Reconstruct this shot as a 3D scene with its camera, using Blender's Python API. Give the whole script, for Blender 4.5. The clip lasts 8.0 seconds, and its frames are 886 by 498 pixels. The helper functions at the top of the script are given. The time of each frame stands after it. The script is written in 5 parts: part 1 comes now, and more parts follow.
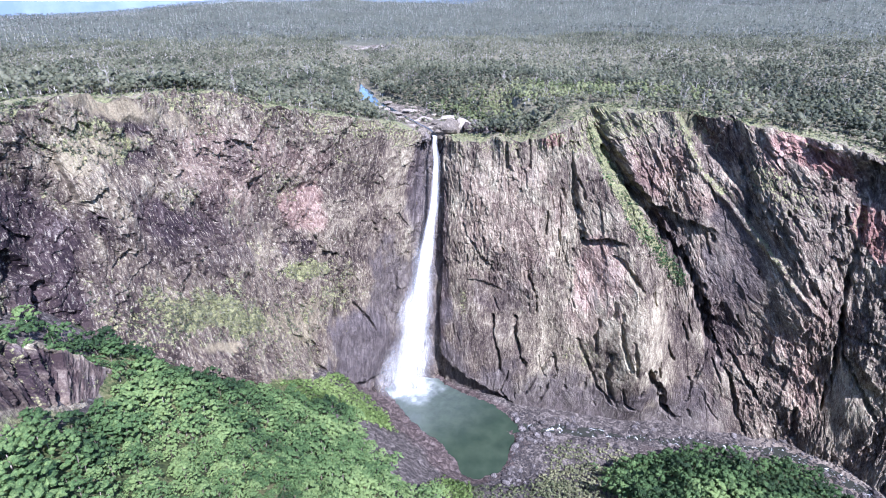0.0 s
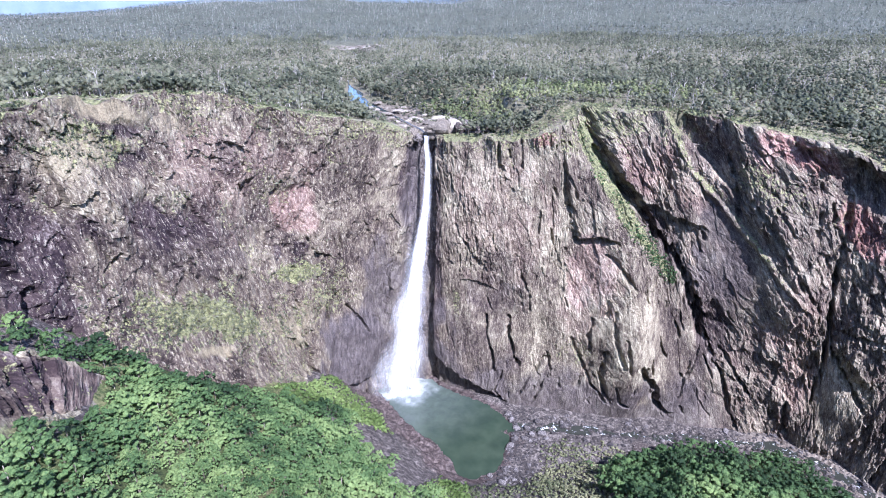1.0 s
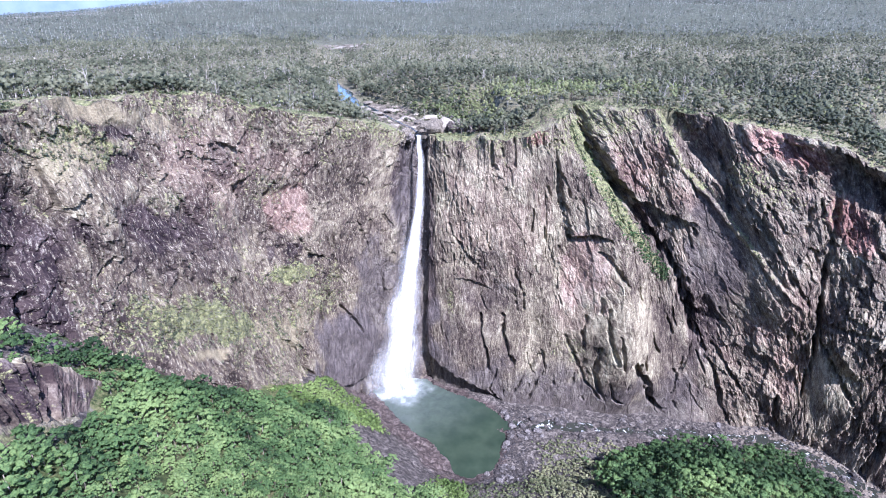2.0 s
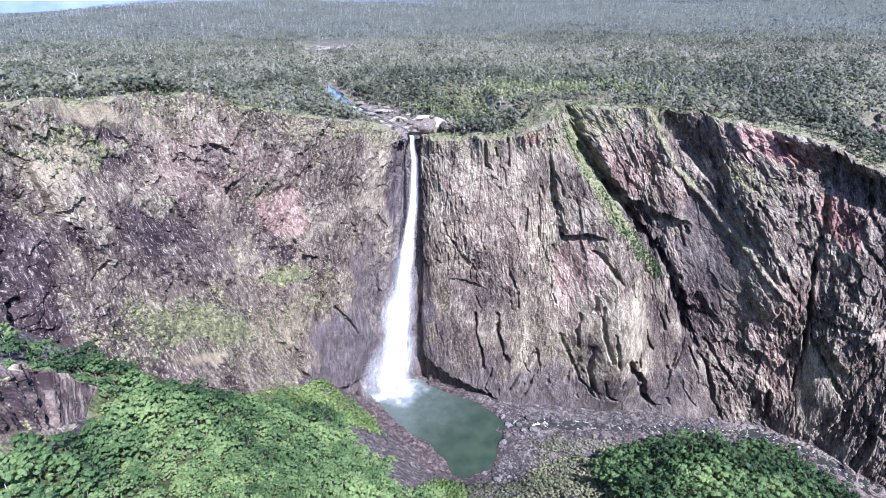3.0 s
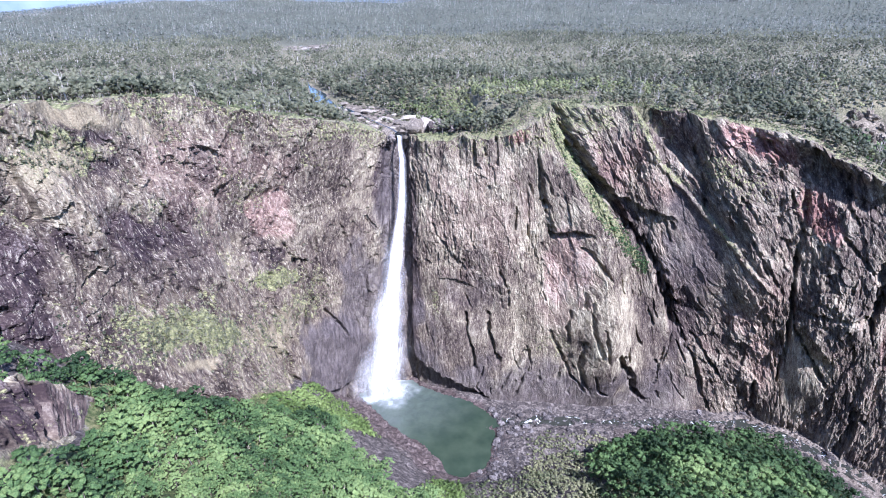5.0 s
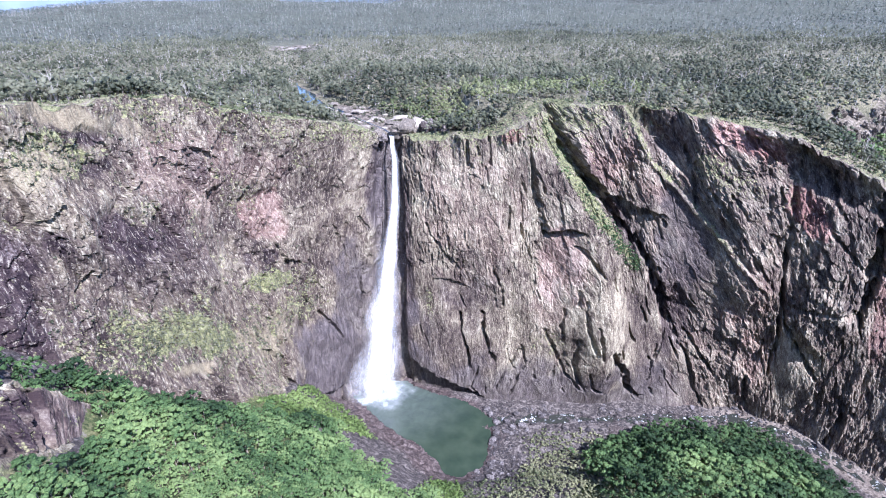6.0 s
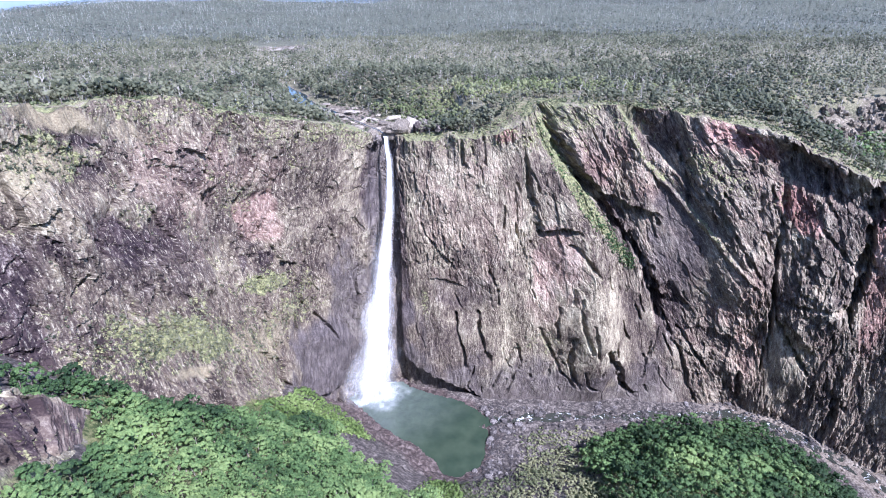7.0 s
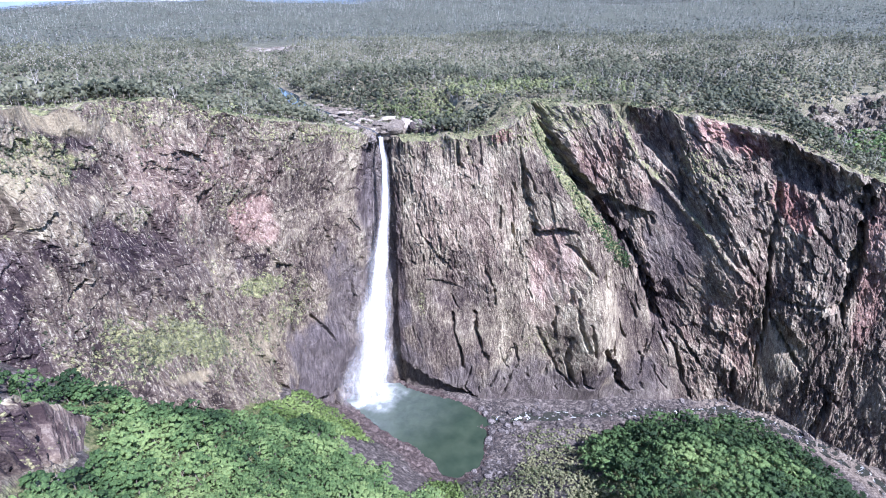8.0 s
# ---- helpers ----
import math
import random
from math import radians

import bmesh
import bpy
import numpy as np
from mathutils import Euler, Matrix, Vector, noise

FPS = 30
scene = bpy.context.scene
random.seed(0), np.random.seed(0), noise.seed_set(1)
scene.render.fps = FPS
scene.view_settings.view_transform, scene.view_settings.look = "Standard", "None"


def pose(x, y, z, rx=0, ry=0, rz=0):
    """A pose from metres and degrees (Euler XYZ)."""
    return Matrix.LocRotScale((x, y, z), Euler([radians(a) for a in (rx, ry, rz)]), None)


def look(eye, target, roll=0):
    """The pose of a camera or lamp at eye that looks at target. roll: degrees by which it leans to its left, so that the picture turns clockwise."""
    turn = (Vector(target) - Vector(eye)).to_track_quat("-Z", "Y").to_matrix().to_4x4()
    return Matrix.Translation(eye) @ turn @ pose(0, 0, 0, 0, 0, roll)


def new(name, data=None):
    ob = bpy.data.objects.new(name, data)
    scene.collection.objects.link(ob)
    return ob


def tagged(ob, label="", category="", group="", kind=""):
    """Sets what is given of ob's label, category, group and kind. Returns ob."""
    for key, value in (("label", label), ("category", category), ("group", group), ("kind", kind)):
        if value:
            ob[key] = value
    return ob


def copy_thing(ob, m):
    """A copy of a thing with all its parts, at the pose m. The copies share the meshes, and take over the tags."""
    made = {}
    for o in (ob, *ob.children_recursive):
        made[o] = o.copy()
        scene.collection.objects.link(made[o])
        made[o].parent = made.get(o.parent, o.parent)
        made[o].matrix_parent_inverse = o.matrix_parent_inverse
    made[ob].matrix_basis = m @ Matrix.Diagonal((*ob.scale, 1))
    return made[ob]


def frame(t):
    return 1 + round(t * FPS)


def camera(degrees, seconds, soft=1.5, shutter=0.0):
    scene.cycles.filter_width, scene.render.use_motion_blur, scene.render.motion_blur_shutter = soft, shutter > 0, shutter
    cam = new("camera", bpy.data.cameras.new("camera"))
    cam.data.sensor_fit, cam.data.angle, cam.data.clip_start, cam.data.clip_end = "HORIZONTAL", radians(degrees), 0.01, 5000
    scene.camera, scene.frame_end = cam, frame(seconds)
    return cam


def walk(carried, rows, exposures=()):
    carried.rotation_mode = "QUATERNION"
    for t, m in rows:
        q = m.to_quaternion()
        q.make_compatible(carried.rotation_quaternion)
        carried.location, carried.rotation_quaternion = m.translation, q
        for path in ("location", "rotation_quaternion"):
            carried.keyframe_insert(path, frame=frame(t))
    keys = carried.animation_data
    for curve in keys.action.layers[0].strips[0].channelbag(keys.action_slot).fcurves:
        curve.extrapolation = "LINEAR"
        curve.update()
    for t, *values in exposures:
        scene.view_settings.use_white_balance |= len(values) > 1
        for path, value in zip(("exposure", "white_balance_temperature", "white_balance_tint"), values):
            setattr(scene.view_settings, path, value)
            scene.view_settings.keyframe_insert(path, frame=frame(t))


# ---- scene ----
cam = camera(79.0, 8.0, soft=1.0)
PATH = [
    (0, (6.234, -1.415, 386.637), (6.238, 0.546, 385.754), -0.1),
    (0.5, (3.457, -0.991, 386.718), (3.486, 0.969, 385.835), -0.1),
    (1, (0.604, -0.484, 386.734), (0.659, 1.476, 385.851), -0.1),
    (1.5, (-2.422, -0.118, 386.765), (-2.342, 1.839, 385.880), -0.1),
    (3, (-11.912, 0.805, 386.538), (-11.760, 2.758, 385.653), -0.2),
    (3.5, (-14.927, 1.264, 386.403), (-14.751, 3.216, 385.519), -0.1),
    (4, (-18.017, 1.557, 386.355), (-17.819, 3.506, 385.469), -0.2),
    (4.5, (-21.194, 1.873, 386.297), (-20.975, 3.821, 385.411), -0.2),
    (6, (-30.909, 3.737, 385.842), (-30.616, 5.675, 384.957), -0.2),
    (6.5, (-34.449, 4.371, 385.822), (-34.131, 6.305, 384.937), -0.2),
    (7, (-37.843, 5.077, 385.754), (-37.504, 7.007, 384.870), -0.2),
    (7.5, (-41.047, 5.854, 385.669), (-40.687, 7.781, 384.787), -0.3),
    (8, (-44.153, 6.775, 385.690), (-43.774, 8.698, 384.807), -0.3),
]
walk(cam, [(t, look(eye, target, roll)) for t, eye, target, roll in PATH], exposures=[(0, 1.52, 5020, 25), (8, 1.52, 5020, 25)])

# ---- light ----
SUN_WAY = Vector((0.37, -0.59, 0.80)).normalized()          # towards the sun: high, to the right and behind
sun = new("sun", bpy.data.lights.new("sun", "SUN"))
sun.data.energy, sun.data.angle, sun.data.color = 5.0, radians(0.53), (1.0, 0.93, 0.80)
sun.matrix_world = look((300, -300, 700), Vector((300, -300, 700)) - SUN_WAY)
world = bpy.data.worlds.new("sky")
scene.world = world
world.use_nodes = True
wn = world.node_tree
sky = wn.nodes.new("ShaderNodeTexSky")
sky.sky_type, sky.sun_disc = "NISHITA", False
sky.sun_elevation = math.asin(SUN_WAY.z)
sky.sun_rotation = math.atan2(SUN_WAY.x, SUN_WAY.y)
sky.altitude, sky.air_density, sky.dust_density = 500, 1.0, 0.7
wn.links.new(sky.outputs[0], wn.nodes["Background"].inputs[0])
wn.nodes["Background"].inputs[1].default_value = 0.106

# ---- noise ----


def value_noise(x, y, z, seed=0):
    """Smooth noise from -1 to 1 at arrays of places."""
    x, y, z = np.broadcast_arrays(x, y, z)
    out = np.zeros(x.shape)
    fx, fy, fz = np.floor(x), np.floor(y), np.floor(z)
    ix, iy, iz = fx.astype(np.int64), fy.astype(np.int64), fz.astype(np.int64)
    dx, dy, dz = x - fx, y - fy, z - fz
    sx, sy, sz = (d * d * (3 - 2 * d) for d in (dx, dy, dz))
    for a in (0, 1):
        for b in (0, 1):
            for c in (0, 1):
                h = ((ix + a) * 374761393 + (iy + b) * 668265263 + (iz + c) * 2147483647 + seed * 974634541) & 0xFFFFFFFF
                h = ((h ^ (h >> 13)) * 1274126177) & 0xFFFFFFFF
                h = ((h ^ (h >> 16)) * 2246822519) & 0xFFFFFFFF
                v = ((h ^ (h >> 15)) & 0xFFFFFF) / 0x7FFFFF - 1.0
                out += v * (sx if a else 1 - sx) * (sy if b else 1 - sy) * (sz if c else 1 - sz)
    return out


def fbm(x, y, z, seed=0, octaves=4, fall=0.5):
    total, amp, f = 0, 1.0, 1.0
    for o in range(octaves):
        total = total + amp * value_noise(x * f, y * f, z * f, seed + 17 * o)
        amp, f = amp * fall, f * 2.03
    return total


def blocks(x, y, seed=0):
    """Broken blocks in a plane: each block's own level (-1 to 1), the distance to its edge, and the rise of its tilted face."""
    ix, iy = np.floor(x).astype(np.int64), np.floor(y).astype(np.int64)
    first, second = np.full(x.shape, 9.0), np.full(x.shape, 9.0)
    level, tilt = np.zeros(x.shape), np.zeros(x.shape)
    for a in (-1, 0, 1):
        for b in (-1, 0, 1):
            h = ((ix + a) * 374761393 + (iy + b) * 668265263 + seed * 974634541) & 0xFFFFFFFF
            h = ((h ^ (h >> 13)) * 1274126177) & 0xFFFFFFFF
            h = ((h ^ (h >> 16)) * 2246822519) & 0xFFFFFFFF
            dx, dy = ix + a + (h & 0xFF) / 255 - x, iy + b + ((h >> 8) & 0xFF) / 255 - y
            d = np.hypot(dx, dy)
            nearer = d < first
            second = np.where(nearer, first, np.minimum(second, d))
            level = np.where(nearer, ((h >> 16) & 0xFF) / 127.5 - 1, level)
            tilt = np.where(nearer, dx * (((h >> 24) & 0xF) / 7.5 - 1) + dy * (((h >> 28) & 0xF) / 7.5 - 1), tilt)
            first = np.where(nearer, d, first)
    return level, second - first, tilt


def smooth(a, b, x):
    t = np.clip((x - a) / (b - a), 0, 1)
    return t * t * (3 - 2 * t)


def line_distance(px, py, line):
    """Distance of places to a broken line in a plane, and how far along it (0 to 1) they lie."""
    best, where = np.full(np.shape(px), 1e9), np.zeros(np.shape(px))
    n = len(line) - 1
    for k, (p, q) in enumerate(zip(line[:-1], line[1:])):
        dx, dy = q[0] - p[0], q[1] - p[1]
        t = np.clip(((px - p[0]) * dx + (py - p[1]) * dy) / (dx * dx + dy * dy), 0, 1)
        d = np.hypot(px - p[0] - t * dx, py - p[1] - t * dy)
        nearer = d < best
        best, where = np.where(nearer, d, best), np.where(nearer, (k + t) / n, where)
    return best, where


# ---- materials ----


def node(nt, kind, *links, **values):
    """A node; links: sockets in the order of its inputs (None: left as it is); values: inputs by name."""
    made = nt.nodes.new(kind)
    for i, s in enumerate(links):
        if s is None:
            continue
        if isinstance(s, bpy.types.NodeSocket):
            nt.links.new(s, made.inputs[i])
        else:
            made.inputs[i].default_value = s
    for key, s in values.items():
        key = key.replace("_", " ")
        if isinstance(s, bpy.types.NodeSocket):
            nt.links.new(s, made.inputs[key])
        else:
            made.inputs[key].default_value = s
    return made


def stuff_of(name, rough=0.9, gloss=0.3):
    mat = bpy.data.materials.new(name)
    mat.use_nodes = True
    nt = mat.node_tree
    bsdf = nt.nodes["Principled BSDF"]
    bsdf.inputs["Roughness"].default_value = rough
    bsdf.inputs["Specular IOR Level"].default_value = gloss
    return mat, nt, bsdf


def place(nt, sx=1.0, sy=1.0, sz=1.0):
    g = nt.nodes.new("ShaderNodeNewGeometry")
    return node(nt, "ShaderNodeVectorMath", g.outputs["Position"], (sx, sy, sz)).outputs[0] if (sx, sy, sz) == (1, 1, 1) else stretch(nt, g.outputs["Position"], sx, sy, sz)


def stretch(nt, vec, sx, sy, sz):
    m = nt.nodes.new("ShaderNodeVectorMath")
    m.operation = "MULTIPLY"
    nt.links.new(vec, m.inputs[0])
    m.inputs[1].default_value = (sx, sy, sz)
    return m.outputs[0]


def grain(nt, vec, scale, detail=5.0, rough=0.55, distort=0.0):
    n = node(nt, "ShaderNodeTexNoise", vec, Scale=scale, Detail=detail, Roughness=rough, Distortion=distort)
    return n.outputs["Fac"]


def ramp(nt, fac, *stops):
    r = nt.nodes.new("ShaderNodeValToRGB")
    nt.links.new(fac, r.inputs[0])
    e = r.color_ramp.elements
    while len(e) < len(stops):
        e.new(0.5)
    for k, (pos, col) in enumerate(stops):
        e[k].position = pos
        e[k].color = (*col, 1) if len(col) == 3 else col
    return r.outputs[0]


def blend(nt, fac, a, b, how="MIX"):
    m = nt.nodes.new("ShaderNodeMix")
    m.data_type, m.blend_type = "RGBA", how
    for i, s in ((0, fac), (6, a), (7, b)):
        if isinstance(s, bpy.types.NodeSocket):
            nt.links.new(s, m.inputs[i])
        elif i == 0:
            m.inputs[i].default_value = s
        else:
            m.inputs[i].default_value = (*s, 1)
    return m.outputs[2]


def calc(nt, how, a, b=0.0, clamp=False):
    m = nt.nodes.new("ShaderNodeMath")
    m.operation, m.use_clamp = how, clamp
    for i, s in enumerate((a, b)):
        if isinstance(s, bpy.types.NodeSocket):
            nt.links.new(s, m.inputs[i])
        else:
            m.inputs[i].default_value = s
    return m.outputs[0]


def mask(nt, name):
    a = nt.nodes.new("ShaderNodeAttribute")
    a.attribute_name = name
    return a.outputs["Fac"]


def bumped(nt, bsdf, height, strength, distance):
    b = node(nt, "ShaderNodeBump", Strength=strength, Distance=distance, Height=height)
    nt.links.new(b.outputs[0], bsdf.inputs["Normal"])


def rock_material():
    """Jointed rock: cream flecks and dark varnish that follow the joints (flow), a tone for each block, and patches by
    mask; the dark mask also paints in shade.
    """
    mat, nt, bsdf = stuff_of("cliff_rock", 0.88, 0.25)
    p = place(nt)
    a = nt.nodes.new("ShaderNodeAttribute")
    a.attribute_name = "flow"
    flow = a.outputs["Vector"]
    tone = mask(nt, "tone")
    broad = grain(nt, p, 0.03, 5, 0.6)
    streak = grain(nt, stretch(nt, flow, 0.27, 0.085, 1), 1.0, 5, 0.62)
    fleck = grain(nt, stretch(nt, flow, 0.80, 0.26, 1), 1.0, 4, 0.66)
    fine = grain(nt, p, 1.1, 4, 0.6)
    f = calc(nt, "ADD", calc(nt, "ADD", calc(nt, "MULTIPLY", broad, 0.26), calc(nt, "MULTIPLY", streak, 0.22)), calc(nt, "ADD", calc(nt, "MULTIPLY", fleck, 0.34), calc(nt, "MULTIPLY", fine, 0.18)))
    f = calc(nt, "ADD", f, calc(nt, "MULTIPLY", tone, 0.030))
    col = ramp(nt, f, (0.39, (0.026, 0.018, 0.016)), (0.455, (0.088, 0.066, 0.052)), (0.51, (0.162, 0.132, 0.096)), (0.575, (0.275, 0.240, 0.168)), (0.64, (0.440, 0.400, 0.283)))
    chip = calc(nt, "MULTIPLY", calc(nt, "SUBTRACT", calc(nt, "ADD", fleck, calc(nt, "MULTIPLY", fine, 0.35)), 0.735), 8.0, True)
    col = blend(nt, calc(nt, "MULTIPLY", mask(nt, "pale"), 0.72), col, ramp(nt, f, (0.41, (0.085, 0.066, 0.047)), (0.50, (0.235, 0.198, 0.136)), (0.59, (0.450, 0.400, 0.283))))
    col = blend(nt, calc(nt, "MULTIPLY", mask(nt, "pink"), 0.75), col, ramp(nt, f, (0.41, (0.135, 0.082, 0.068)), (0.5, (0.275, 0.185, 0.150)), (0.59, (0.45, 0.345, 0.285))))
    col = blend(nt, calc(nt, "MULTIPLY", mask(nt, "red"), 0.85), col, ramp(nt, f, (0.41, (0.050, 0.020, 0.020)), (0.5, (0.165, 0.074, 0.064)), (0.60, (0.36, 0.215, 0.18))))
    # dark rock by mask, which also puts the shade of recesses into the colour
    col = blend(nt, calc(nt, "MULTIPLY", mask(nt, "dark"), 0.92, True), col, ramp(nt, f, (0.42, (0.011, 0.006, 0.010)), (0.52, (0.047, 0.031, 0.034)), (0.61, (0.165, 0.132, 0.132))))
    col = blend(nt, calc(nt, "MULTIPLY", calc(nt, "MULTIPLY", chip, mask(nt, "chips")), 0.62), col, (0.42, 0.38, 0.29))
    wetc = ramp(nt, calc(nt, "ADD", calc(nt, "MULTIPLY", streak, 0.6), calc(nt, "MULTIPLY", fine, 0.4)), (0.38, (0.030, 0.025, 0.026)), (0.5, (0.072, 0.060, 0.060)), (0.62, (0.150, 0.128, 0.122)))
    col = blend(nt, calc(nt, "MULTIPLY", mask(nt, "wet"), 0.88), col, wetc)
    col = blend(nt, calc(nt, "MULTIPLY", mask(nt, "sand"), 0.9), col, ramp(nt, calc(nt, "ADD", calc(nt, "MULTIPLY", broad, 0.4), calc(nt, "MULTIPLY", fine, 0.6)), (0.36, (0.135, 0.105, 0.065)), (0.5, (0.245, 0.205, 0.129)), (0.64, (0.330, 0.290, 0.185))))
    tuft = grain(nt, p, 0.42, 5, 0.65)
    green = calc(nt, "ADD", calc(nt, "MULTIPLY", tuft, 0.6), calc(nt, "MULTIPLY", fine, 0.4))
    greens = ramp(nt, green, (0.38, (0.040, 0.046, 0.019)), (0.5, (0.145, 0.150, 0.066)), (0.62, (0.285, 0.270, 0.140)))
    edge = calc(nt, "ADD", mask(nt, "veg"), calc(nt, "MULTIPLY", calc(nt, "SUBTRACT", tuft, 0.5), 3.2))
    col = blend(nt, calc(nt, "MULTIPLY", calc(nt, "SUBTRACT", edge, 0.5), 2.6, True), col, greens)
    nt.links.new(col, bsdf.inputs["Base Color"])
    nt.links.new(calc(nt, "SUBTRACT", 0.9, calc(nt, "MULTIPLY", mask(nt, "wet"), 0.35)), bsdf.inputs["Roughness"])
    bumped(nt, bsdf, calc(nt, "ADD", fleck, calc(nt, "MULTIPLY", fine, 0.5)), 0.9, 1.3)
    return mat


def ground_material(name, floor_colors, rock_colors):
    """Soil, dry grass and litter, with bare rock where the mask says so."""
    mat, nt, bsdf = stuff_of(name, 0.95, 0.2)
    p = place(nt)
    big, small = grain(nt, p, 0.03, 5, 0.6), grain(nt, p, 0.5, 6, 0.65)
    f = calc(nt, "ADD", calc(nt, "MULTIPLY", big, 0.45), calc(nt, "MULTIPLY", small, 0.55))
    col = ramp(nt, f, (0.40, floor_colors[0]), (0.5, floor_colors[1]), (0.6, floor_colors[2]))
    crag = grain(nt, p, 0.22, 7, 0.68, 0.6)
    rc = ramp(nt, calc(nt, "ADD", calc(nt, "MULTIPLY", crag, 0.6), calc(nt, "MULTIPLY", small, 0.4)), (0.40, rock_colors[0]), (0.5, rock_colors[1]), (0.6, rock_colors[2]))
    edge = calc(nt, "ADD", mask(nt, "rock"), calc(nt, "MULTIPLY", calc(nt, "SUBTRACT", small, 0.5), 1.6))
    col = blend(nt, calc(nt, "MULTIPLY", calc(nt, "SUBTRACT", edge, 0.3), 3.0, True), col, rc)
    col = blend(nt, calc(nt, "MULTIPLY", mask(nt, "gravel"), 0.85), col, ramp(nt, f, (0.4, (0.085, 0.066, 0.052)), (0.5, (0.175, 0.143, 0.112)), (0.6, (0.29, 0.25, 0.20))))
    col = blend(nt, calc(nt, "MULTIPLY", mask(nt, "wet"), 0.85), col, ramp(nt, crag, (0.36, (0.020, 0.014, 0.013)), (0.5, (0.060, 0.043, 0.039)), (0.64, (0.135, 0.105, 0.096))))
    col = blend(nt, calc(nt, "MULTIPLY", mask(nt, "thicket"), 0.9), col, ramp(nt, grain(nt, p, 0.055, 5, 0.75), (0.36, (0.024, 0.029, 0.020)), (0.5, (0.058, 0.064, 0.046)), (0.64, (0.120, 0.122, 0.092))))
    nt.links.new(col, bsdf.inputs["Base Color"])
    bumped(nt, bsdf, calc(nt, "ADD", crag, small), 0.8, 1.2)
    return mat


def leaf_material(name, dark, mid, light, spread=0.62, see=0.32, tufts=0.7, deep=0.9, own=0.0):
    mat, nt, bsdf = stuff_of(name, 0.6, 0.35)
    g = nt.nodes.new("ShaderNodeNewGeometry")
    o = nt.nodes.new("ShaderNodeObjectInfo")
    tint = mask(nt, "tint")
    tree = calc(nt, "ADD", tint, calc(nt, "MULTIPLY", calc(nt, "LESS_THAN", tint, 0.001), o.outputs["Random"]))
    patch = grain(nt, g.outputs["Position"], 0.012, 3, 0.5)
    f = calc(nt, "ADD", calc(nt, "MULTIPLY", g.outputs["Random Per Island"], 0.16), calc(nt, "MULTIPLY", tree, spread))
    f = calc(nt, "ADD", f, calc(nt, "MULTIPLY", calc(nt, "SUBTRACT", patch, 0.47), 1.9))
    tuft = grain(nt, g.outputs["Position"], tufts, 3, 0.6)
    f = calc(nt, "ADD", f, calc(nt, "MULTIPLY", calc(nt, "SUBTRACT", tuft, 0.5), 1.0))
    col = ramp(nt, f, (0.05, dark), (0.42, mid), (0.85, light))
    nt.links.new(col, bsdf.inputs["Base Color"])
    dome = nt.nodes.new("ShaderNodeAttribute")
    dome.attribute_name = "dome"
    turned = nt.nodes.new("ShaderNodeVectorTransform")
    turned.vector_type, turned.convert_from, turned.convert_to = "NORMAL", "OBJECT", "WORLD"
    nt.links.new(dome.outputs["Vector"], turned.inputs[0])
    both = nt.nodes.new("ShaderNodeVectorMath")
    both.operation = "MULTIPLY_ADD"
    nt.links.new(g.outputs["Normal"], both.inputs[0])
    both.inputs[1].default_value = (own, own, own)
    nt.links.new(turned.outputs[0], both.inputs[2])
    unit = nt.nodes.new("ShaderNodeVectorMath")
    unit.operation = "NORMALIZE"
    nt.links.new(both.outputs[0], unit.inputs[0])
    b = node(nt, "ShaderNodeBump", Strength=0.9, Distance=deep, Height=tuft, Normal=unit.outputs[0])
    nt.links.new(b.outputs[0], bsdf.inputs["Normal"])
    tr = node(nt, "ShaderNodeBsdfTranslucent", col)
    nt.links.new(turned.outputs[0], tr.inputs["Normal"])
    mix = node(nt, "ShaderNodeMixShader", see, bsdf.outputs[0], tr.outputs[0])
    nt.links.new(mix.outputs[0], nt.nodes["Material Output"].inputs[0])
    return mat


def bark_material(name, a, b):
    mat, nt, bsdf = stuff_of(name, 0.85)
    c = nt.nodes.new("ShaderNodeTexCoord")
    f = grain(nt, stretch(nt, c.outputs["Object"], 3, 3, 0.4), 1.0, 4)
    f = calc(nt, "ADD", f, calc(nt, "MULTIPLY", calc(nt, "SUBTRACT", mask(nt, "tint"), 0.6), 0.35))
    nt.links.new(ramp(nt, f, (0.4, a), (0.62, b)), bsdf.inputs["Base Color"])
    return mat


def pool_material():
    mat, nt, bsdf = stuff_of("pool_water", 0.12, 0.5)
    p = place(nt)
    n = grain(nt, p, 0.05, 4, 0.5)
    col = ramp(nt, n, (0.35, (0.019, 0.032, 0.021)), (0.65, (0.034, 0.050, 0.032)))
    foam = calc(nt, "MULTIPLY", mask(nt, "foam"), calc(nt, "ADD", grain(nt, p, 0.16, 6, 0.65, 1.0), 0.25), True)
    col = blend(nt, foam, col, (0.72, 0.75, 0.77))
    nt.links.new(col, bsdf.inputs["Base Color"])
    nt.links.new(calc(nt, "ADD", calc(nt, "MULTIPLY", foam, 0.7), 0.12), bsdf.inputs["Roughness"])
    bumped(nt, bsdf, grain(nt, p, 0.8, 4, 0.6), 0.25, 0.3)
    return mat


